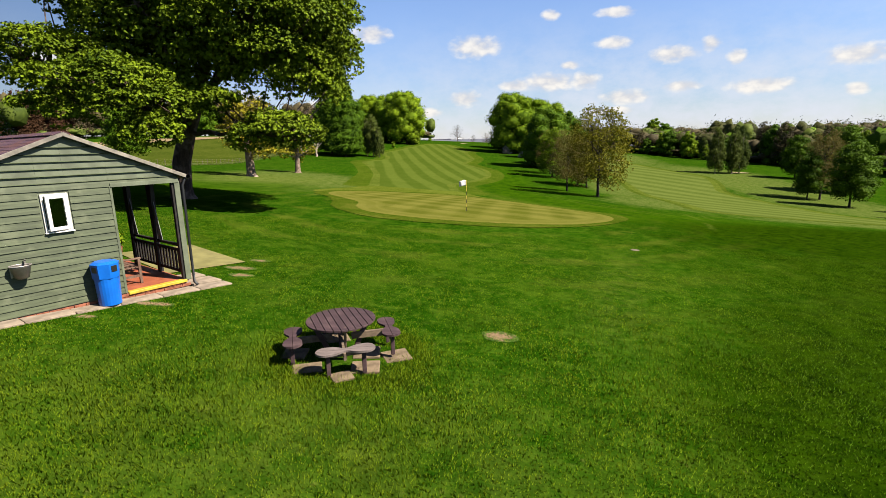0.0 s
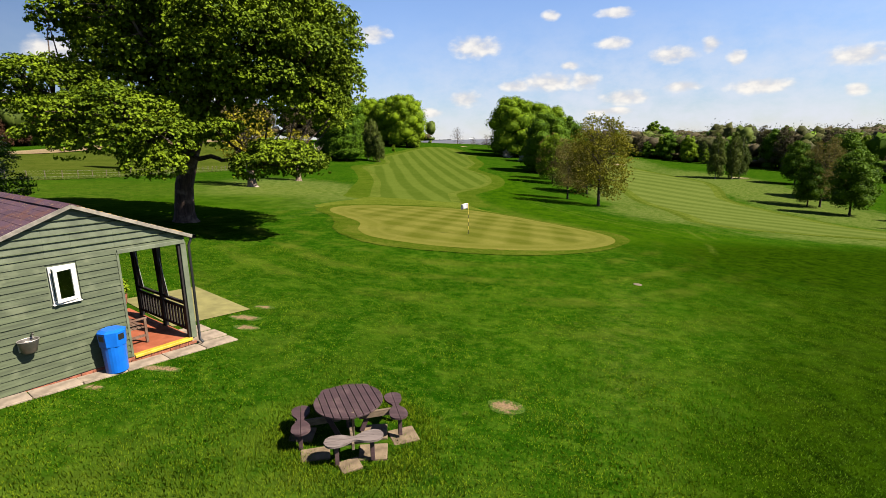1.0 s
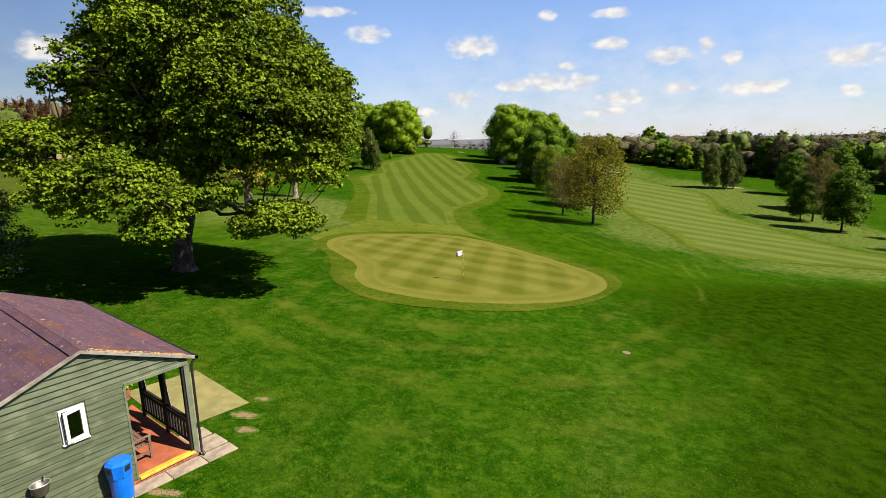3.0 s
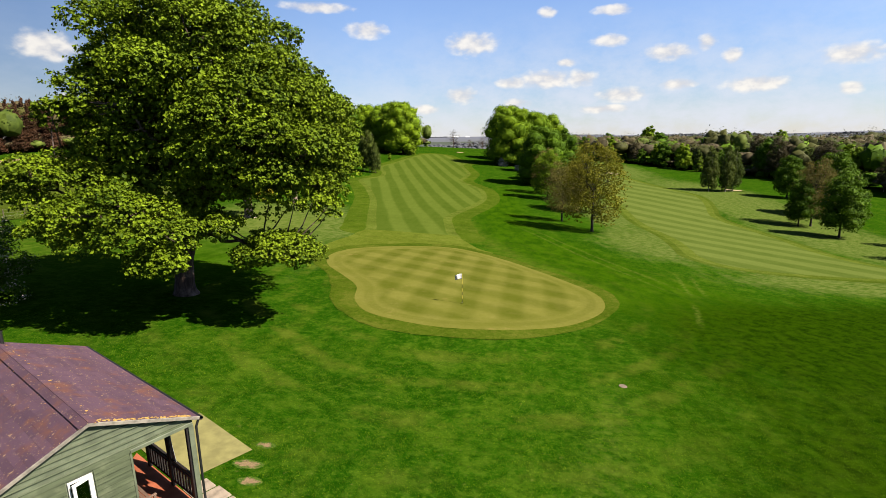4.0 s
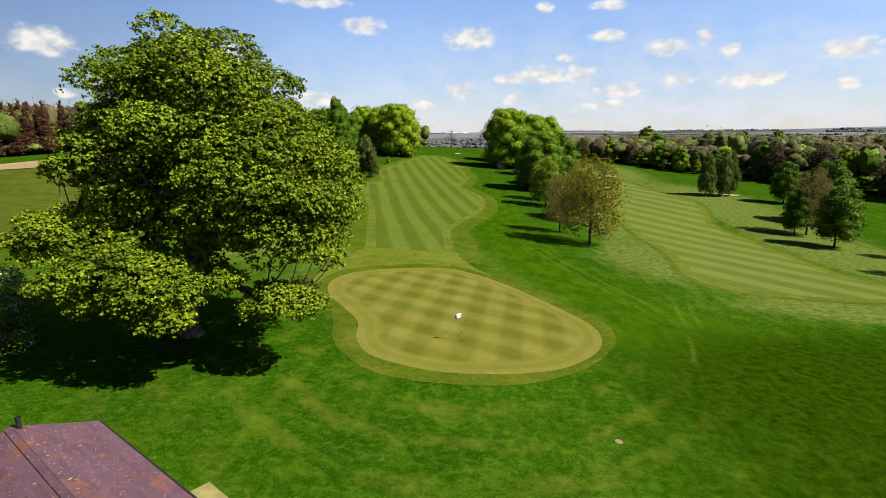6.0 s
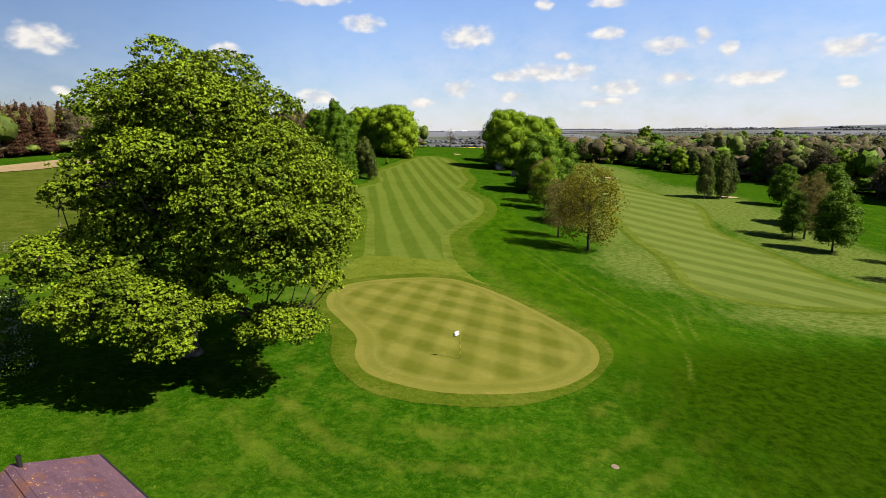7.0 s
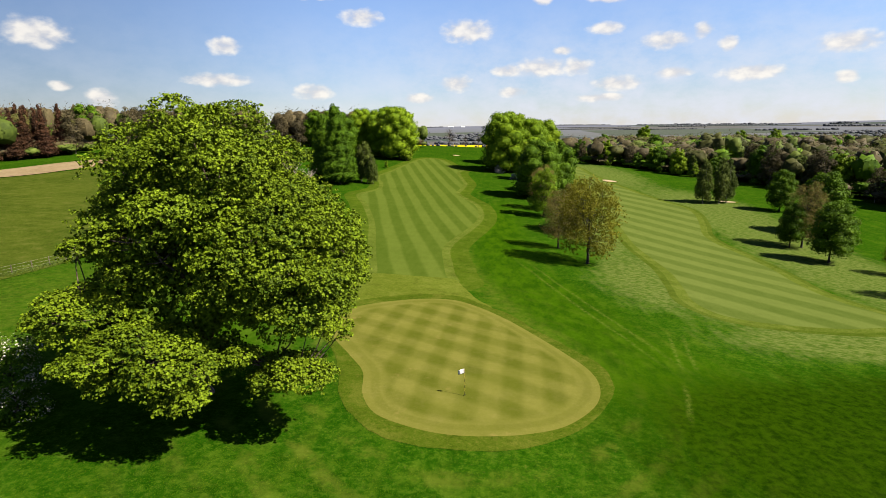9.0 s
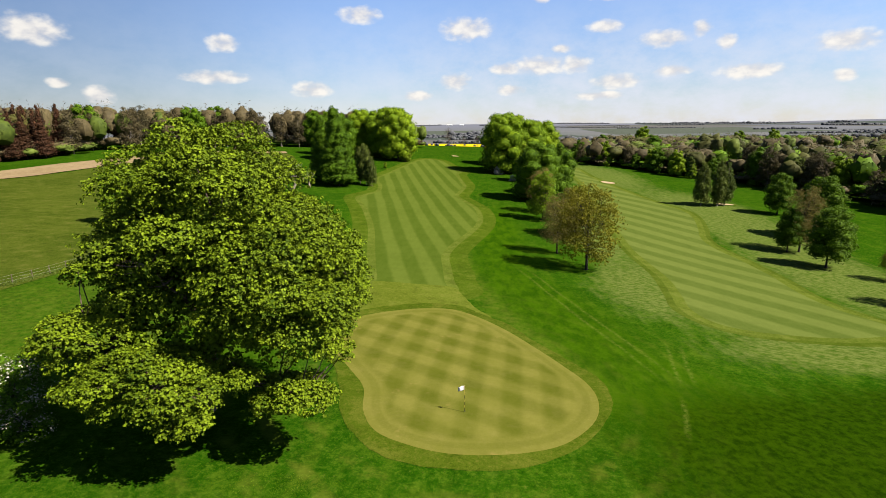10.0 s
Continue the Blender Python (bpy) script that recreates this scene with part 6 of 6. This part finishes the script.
def porch_bench():
    o = HUT @ Vector((-1.2, 1.35, 0.7))
    ob = thing("garden_bench", "weathered brown slatted wooden garden bench in the porch", "bench", pose(o.x, o.y, o.z, 0, 0, 58.2))
    L = 1.45
    for y in (-L / 2, L / 2):
        part("leg", box((0.06, 0.06, 0.62), (0.28, y, 0.31), 0.005), BENCH_WOOD, ob)
        part("leg", box((0.06, 0.06, 0.88), (-0.22, y, 0.44), 0.005), BENCH_WOOD, ob)
        part("armrest", box((0.58, 0.075, 0.04), (0.04, y, 0.64), 0.008), BENCH_WOOD, ob)
        part("stretcher", box((0.46, 0.04, 0.06), (0.03, y, 0.2)), BENCH_WOOD, ob)
    for k in range(5):
        part("seat_slat", box((0.085, L + 0.04, 0.025), (-0.16 + k * 0.1, 0, 0.42), 0.004), BENCH_WOOD, ob)
    part("back_rail", box((0.04, L, 0.08), (-0.24, 0, 0.86), 0.005), BENCH_WOOD, ob)
    part("back_rail", box((0.04, L, 0.06), (-0.24, 0, 0.52), 0.005), BENCH_WOOD, ob)
    for k in range(10):
        part("back_slat", box((0.02, 0.06, 0.3), (-0.24, -L / 2 + (k + 0.75) * L / 10.5, 0.69)), BENCH_WOOD, ob)


def potted_plant():
    px, py = hut_at(-0.05, 4.55)
    ob = thing("potted_plant", "leafy yellow-green plant in a terracotta pot", "plant", pose(px, py, 0.7))
    bm = bmesh.new()
    bmesh.ops.create_cone(bm, cap_ends=True, segments=18, radius1=0.13, radius2=0.19, depth=0.34, matrix=pose(0, 0, 0.17))
    part("pot", bm, BRICK, ob)
    rng = np.random.default_rng(77)
    p, d = crown_points([(0, 0, 0.55, 0.26, 0.26, 0.24)], 60, 8, 0.06, rng, 0.3)
    part("foliage", leaf_mesh("foliage", p, d, 0.11, rng), LEAF_BRIGHT, ob)


litter_bin()
wash_basin()
porch_bench()
potted_plant()

# ---- picnic table ----
TABLE_WOOD = wood("purple_brown_stained_wood", (0.056, 0.032, 0.036), (0.105, 0.07, 0.068), 0.7, 0)
TABLE_PALE = wood("sun_bleached_frame_wood", (0.16, 0.12, 0.08), (0.23, 0.19, 0.14), 0.85, 0)

# paler grey for the planks of one seat
TABLE_GREY = wood("pale_grey_wood", (0.17, 0.14, 0.13), (0.23, 0.2, 0.19), 0.7, 0)


def picnic_table():
    cx, cy = -2.29, 8.08
    z0 = gz(cx, cy)
    ob = thing("picnic_table", "round eight-seater picnic table of weathered purple-brown planks", "picnic table", pose(cx, cy, z0 + 0.03, 0, 0, 0))
    # planks of the round top
    R, n, top = 0.63, 10, 0.68
    turn = pose(0, 0, 0, 0, 0, -61)
    w = 2 * R / n
    for k in range(n):
        y0, y1 = -R + k * w + 0.006, -R + (k + 1) * w - 0.006
        out = []
        for i in range(7):
            y = y0 + (y1 - y0) * i / 6
            out.append((math.sqrt(max(1e-4, R * R - y * y)), y))
        out += [(-x, y) for x, y in out[::-1]]
        bm = prism(out, top - 0.035, top, 0.004)
        bm.transform(turn)
        part("plank", bm, TABLE_WOOD, ob)
    for k in range(4):
        a = 21 + 90 * k
        m = pose(0, 0, 0, 0, 0, a)
        # splayed leg and the beam that carries the seat
        bm = bmesh.new()
        add_box(bm, (0.09, 0.045, 0.74), m @ pose(0.36, 0.03, 0.33, 0, 24, 0), 0.005)
        part("leg", bm, TABLE_PALE if k in (3,) else TABLE_WOOD, ob)
        bm = bmesh.new()
        add_box(bm, (0.8, 0.045, 0.13), m @ pose(0.57, -0.025, 0.335), 0.005)
        part("seat_beam", bm, TABLE_PALE, ob, "sun-bleached seat beam")
        # two-lobed seat of two planks
        half = []
        for s in np.linspace(-1, 1, 33):
            t = s * 0.5
            half.append((t, 0.165 - 0.108 * math.exp(-(t / 0.14) ** 2) if abs(t) < 0.33 else math.sqrt(max(0, 0.168**2 - (abs(t) - 0.333) ** 2))))
        for sgn in (1, -1):
            edge = [(t, sgn * max(h, 0.006)) for t, h in half]
            outline = [(half[0][0], sgn * 0.004)] + edge + [(half[-1][0], sgn * 0.004)]
            bm = prism(outline if sgn < 0 else outline[::-1], 0.4, 0.437)
            bm.transform(m @ pose(0.87, 0, 0, 0, 0, 90))
            part("seat_plank", bm, TABLE_GREY if k == 3 else TABLE_WOOD, ob, "pale grey seat plank" if k == 3 else "")
        for t in (-0.3, 0.3):
            bm = bmesh.new()
            add_box(bm, (0.07, 0.07, 0.42), m @ pose(0.89, t, 0.195), 0.005)
            part("seat_leg", bm, TABLE_WOOD, ob)
        bm = bmesh.new()
        add_box(bm, (0.045, 0.7, 0.09), m @ pose(0.85, 0, 0.355), 0.004)
        part("seat_rail", bm, TABLE_PALE, ob)
        bm = bmesh.new()
        add_box(bm, (1.1, 0.04, 0.08), m @ pose(0.0, 0.05, top - 0.078), 0.004)
        if k < 2:
            part("top_beam", bm, TABLE_WOOD, ob)
        else:
            bm.free()
    rng = random.Random(12)
    for k, (dx, dy, w, d, a) in enumerate(((-0.42, -0.72, 0.5, 0.34, 20), (0.25, -0.92, 0.36, 0.3, 35), (0.55, -0.5, 0.5, 0.42, 10), (0.98, 0.12, 0.5, 0.46, 28), (-0.85, -0.2, 0.44, 0.4, 5), (0.42, 0.12, 0.5, 0.44, 12), (-0.35, 0.75, 0.45, 0.45, 30))):
        x, y = cx + dx, cy + dy
        s = thing("paving_slab", "pale square paving slab sunk in the grass under the picnic table", "slab", pose(x, y, gz(x, y) + 0.005 + 0.008 * (k % 3), 3.5, 0.5, a), "slabs under the picnic table")
        part("stone", box((w, d, 0.05), (0, 0, 0), 0.01), EARTHY, s)


picnic_table()

# ---- flag, marks and fences ----
FLAG_WHITE = plain("white_flag_cloth", (0.62, 0.62, 0.6), 0.8, wear=0.1)


def flagstick():
    x, y = -1.19, 32.58
    z = gz(x, y) + 0.12
    ob = thing("flagstick", "black and yellow banded golf flagstick with a small white flag", "flag", pose(x, y, z))
    yel = plain("yellow_band", (0.5, 0.4, 0.06), 0.5)
    for k in range(8):
        part("pole", tubes_mesh("pole", [([(0, 0, k * 0.256), (0, 0, (k + 1) * 0.256)], [0.016, 0.016])], 8), BLACK if k in (0, 2) or k % 2 == 0 and k < 5 else yel, ob)
    nx, nz = 12, 7
    verts, faces = [], []
    for i in range(nx):
        for j in range(nz):
            u, v = i / (nx - 1), j / (nz - 1)
            verts.append((-0.02 - 0.46 * u, -0.1 * u + 0.05 * math.sin(u * 7 + v) * u, 2.04 - 0.36 * v - 0.1 * u * u))
    for i in range(nx - 1):
        for j in range(nz - 1):
            a = i * nz + j
            faces.append((a, a + 1, a + nz + 1, a + nz))
    me = mesh_from("cloth", verts, faces)
    me.polygons.foreach_set("use_smooth", [True] * len(me.polygons))
    part("cloth", me, FLAG_WHITE, ob).modifiers.new("thick", "SOLIDIFY").thickness = 0.004
    cup = thing("hole_cup", "round hole cup in the putting green", "hole", pose(x, y, z + 0.002))
    bm = bmesh.new()
    bmesh.ops.create_circle(bm, cap_ends=True, segments=20, radius=0.054)
    part("rim", bm, BLACK, cup)


def earth_material(colour):
    """Dry soil with thatch and green blades growing through, closed by grass towards its edge."""
    m, nt, b, pos = material("bare_earth", 0.95, 0, 0.1)
    grow, crumb = noise_tex(nt, pos, 7.0, 6, 0.75), noise_tex(nt, pos, 30, 4)
    rim = node(nt, "ShaderNodeAttribute", attribute_name="rim").outputs["Fac"]
    col = blend(nt, ramp(nt, crumb, 0.35, 0.65), tuple(c * 0.55 for c in colour), colour)
    grass = blend(nt, ramp(nt, crumb, 0.4, 0.6), (0.014, 0.045, 0.001), (0.05, 0.088, 0.006))
    bare = ramp(nt, calc(nt, "MULTIPLY_ADD", calc(nt, "SUBTRACT", 0.5, grow), 2.6, rim), 0.25, 0.75)
    finish(nt, b, blend(nt, bare, grass, col), crumb, 0.6, 0.01)
    return m


def earth(name, x, y, rx, ry, seed, label, colour=(0.2, 0.14, 0.075)):
    rng = np.random.default_rng(seed)
    mat = bpy.data.materials.get("bare_earth") or earth_material(colour)
    a = np.linspace(0, 2 * np.pi, 48, endpoint=False)
    r = 1 + sum(rng.uniform(-0.2, 0.2) / k * np.cos(k * a + rng.uniform(0, 6)) for k in range(1, 9))
    o = np.stack([x + rx * r * np.cos(a), y + ry * r * np.sin(a)], 1)
    rimmed(draped(name, o, 0.006, mat, label, "bare patch", step=0.1), o, min(rx, ry) * 0.9)


def manhole():
    x, y = 6.8, 21.85
    ob = thing("marker_stone", "small round pinkish concrete cover in the lawn", "cover", pose(x, y, gz(x, y) - 0.012, 0, 4.2, 0))
    bm = bmesh.new()
    bmesh.ops.create_cone(bm, cap_ends=True, segments=24, radius1=0.2, radius2=0.185, depth=0.05)
    part("stone", bm, plain("pinkish_concrete", (0.12, 0.09, 0.06), 0.9), ob)


def wire_fence():
    post_wood = wood("grey_fence_post", (0.12, 0.1, 0.07), (0.2, 0.17, 0.12), 0.9, 2)
    fence = thing("wire_fence", "wire stock fence on pale wooden posts along the pasture", "fence")
    pts = [(-58.5, 18), (-56.5, 40), (-55.2, 55), (-55.2, 75), (-58, 95), (-63, 125), (-70, 160), (-78, 200)]
    post = mesh_of(box((0.08, 0.08, 1.25), (0, 0, 0.5), 0.012), "post")
    post.materials.append(post_wood)
    rng = random.Random(5)
    tops = []
    for (x0, y0), (x1, y1) in zip(pts, pts[1:]):
        n = max(1, round(math.hypot(x1 - x0, y1 - y0) / 2.6))
        for k in range(n):
            x, y = x0 + (x1 - x0) * k / n, y0 + (y1 - y0) * k / n
            ob = new("post", post)
            ob.parent = fence
            ob.matrix_basis = pose(x, y, gz(x, y), rng.uniform(-3, 3), rng.uniform(-3, 3), rng.uniform(0, 90))
            tops.append((x, y, gz(x, y)))
    for h in (0.35, 0.7, 1.05):
        part("wire", tubes_mesh("wire", [([(x, y, z + h) for x, y, z in tops], [0.006] * len(tops))], 4), STEEL, fence)
    # rank grass under the wire
    r = np.random.default_rng(6)
    t = np.asarray(tops)[:-1]
    i = r.integers(0, len(t), 9000)
    base = t[i] + np.stack([r.normal(0, 0.5, 9000), r.uniform(-1.3, 1.3, 9000), np.zeros(9000)], 1)
    base[:, 2] = ground_z(base[:, 0], base[:, 1]) + r.uniform(0.0, 0.35, 9000)
    tagged(part("rank_grass", leaf_mesh("rank_grass", base, np.tile((0, -0.5, 0.6), (9000, 1)), 0.4, r, 0.08), LEAF_BIRCH), "rank grey-green grass left under the fence", "grass", kind="stuff")


def bunker(x, y, rx, ry, label):
    """A sand trap with a turf lip."""
    sand = bpy.data.materials.get("pale_sand") or plain("pale_sand", (0.3, 0.23, 0.135), 0.95, wear=0.2, scale=2, bump=0.4, spec=0.1)
    a = np.linspace(0, 2 * np.pi, 30, endpoint=False)
    r = 1 + 0.12 * np.cos(2 * a + 1) + 0.08 * np.cos(3 * a)
    o = np.stack([x + rx * r * np.cos(a), y + ry * r * np.sin(a)], 1)
    draped("bunker_lip", grown(o, 0.8), 0.09, SEMI, "raised turf lip of a bunker", "bunker", step=1.5)
    draped("bunker_sand", o, 0.13, sand, label, "bunker", step=1.5)


flagstick()
manhole()
earth("bare_patch", 0.65, 9.68, 0.42, 0.3, 1, "bare dry earth patch in the lawn")
for k, (lx, ly, rx, ry) in enumerate(((-1.3, -0.76, 0.5, 0.16), (1.95, 0.9, 0.5, 0.24), (2.9, 1.4, 0.32, 0.2), (-2.6, -0.72, 0.3, 0.1), (1.5, 0.2, 0.4, 0.2))):
    px, py = hut_at(lx, ly)
    earth("bare_patch", px, py, rx, ry, 20 + k, "worn earth patch beside the hut's paving")
wire_fence()
bunker(54, 219, 2.6, 3.2, "pale sand bunker beside the second fairway")
bunker(84.0, 178, 2.6, 1.6, "small sand bunker behind the birches")
bunker(-15, 283, 1.8, 2.6, "small far sand bunker below the crest")


# ---- grass blades of the near lawn ----
def lawn():
    rng = np.random.default_rng(91)
    mat = leaf_material("lawn_blades", (0.16, 0.225, 0.008), (0.062, 0.125, 0.002), 0.5, 0.3, 0.7, 0.03, ((0.014, 0.05, 0.001), (0.04, 0.1, 0.002)))

    def blades(name, x, y, h, w, label):
        n = len(x)
        at = np.stack([x, y, ground_z(x, y)], 1)
        a = rng.uniform(0, 2 * np.pi, n)
        side = np.stack([np.cos(a), np.sin(a), np.zeros(n)], 1) * (w * rng.uniform(0.7, 1.3, n))[:, None]
        lean = np.stack([rng.normal(-0.1, 0.45, n), rng.normal(-0.05, 0.45, n), np.ones(n)], 1) * h[:, None]
        v = np.stack([at - side, at + side, at + lean], 1).reshape(-1, 3)
        me = mesh_from(name, v, np.arange(3 * n).reshape(-1, 3))
        up = np.repeat(lean / np.linalg.norm(lean, axis=1, keepdims=True) * 0.7 + np.array([0, 0, 0.5]), 3, 0)
        me.normals_split_custom_set_from_vertices((up / np.linalg.norm(up, axis=1, keepdims=True)).tolist())
        me.attributes.new("lush", "FLOAT", "POINT").data.foreach_set("value", spot_field(v[:, 0], v[:, 1], LUSH) * 0.9)
        tagged(part(name, me, mat), label, "grass", kind="stuff")

    n = 420000
    y = 2.2 + 22 * rng.uniform(0, 1, n) ** 1.7
    x = rng.uniform(-1, 1, n) * (4.5 + y * 0.95) + 0.2
    thick = 0.5 + 0.5 * np.sin(x * 0.9 + 1.3 * np.sin(y * 0.6)) * np.sin(y * 0.8 + 0.7 * x)
    keep = rng.uniform(0, 1, n) < 0.55 + 0.45 * thick
    u, v = np.array((0.527, 0.85)), np.array((-0.85, 0.527))
    lx = (x + 7.29) * u[0] + (y - 11.37) * u[1]
    ly = (x + 7.29) * v[0] + (y - 11.37) * v[1]
    hut = (lx < 0.86) & (ly > -0.47) & (lx > -4.7) & (ly < 8) & ~((lx > 0.1) & (ly > 1.3))
    pad = (lx > 0) & (lx < 2.47) & (ly > 1.5) & (ly < 4.98)
    dirt = (np.hypot((x - 0.65) / 0.3, (y - 9.68) / 0.2) < rng.uniform(0.3, 0.95, n))
    slabs = np.hypot(x + 2.2, y - 7.95) < rng.uniform(0.7, 1.15, n)
    keep &= ~hut & ~pad & ~dirt & ~slabs
    x, y = x[keep], y[keep]
    blades("lawn_grass", x, y, rng.uniform(0.025, 0.055, len(x)) * (0.75 + 0.5 * thick[keep]) * np.interp(y, (6, 14, 24), (1.0, 0.6, 0.4)), np.full(len(x), 0.0055) * (0.8 + y / 14), "short mown lawn grass of the near rough")
    n = 11000
    a, r = rng.uniform(0, 2 * np.pi, n), rng.normal(1.32, 0.28, n)
    x, y = -2.2 + r * np.cos(a), 8.1 + r * np.sin(a)
    blades("long_grass", x, y, rng.uniform(0.04, 0.085, n), np.full(n, 0.005), "longer grass left uncut round the picnic table")


lawn()
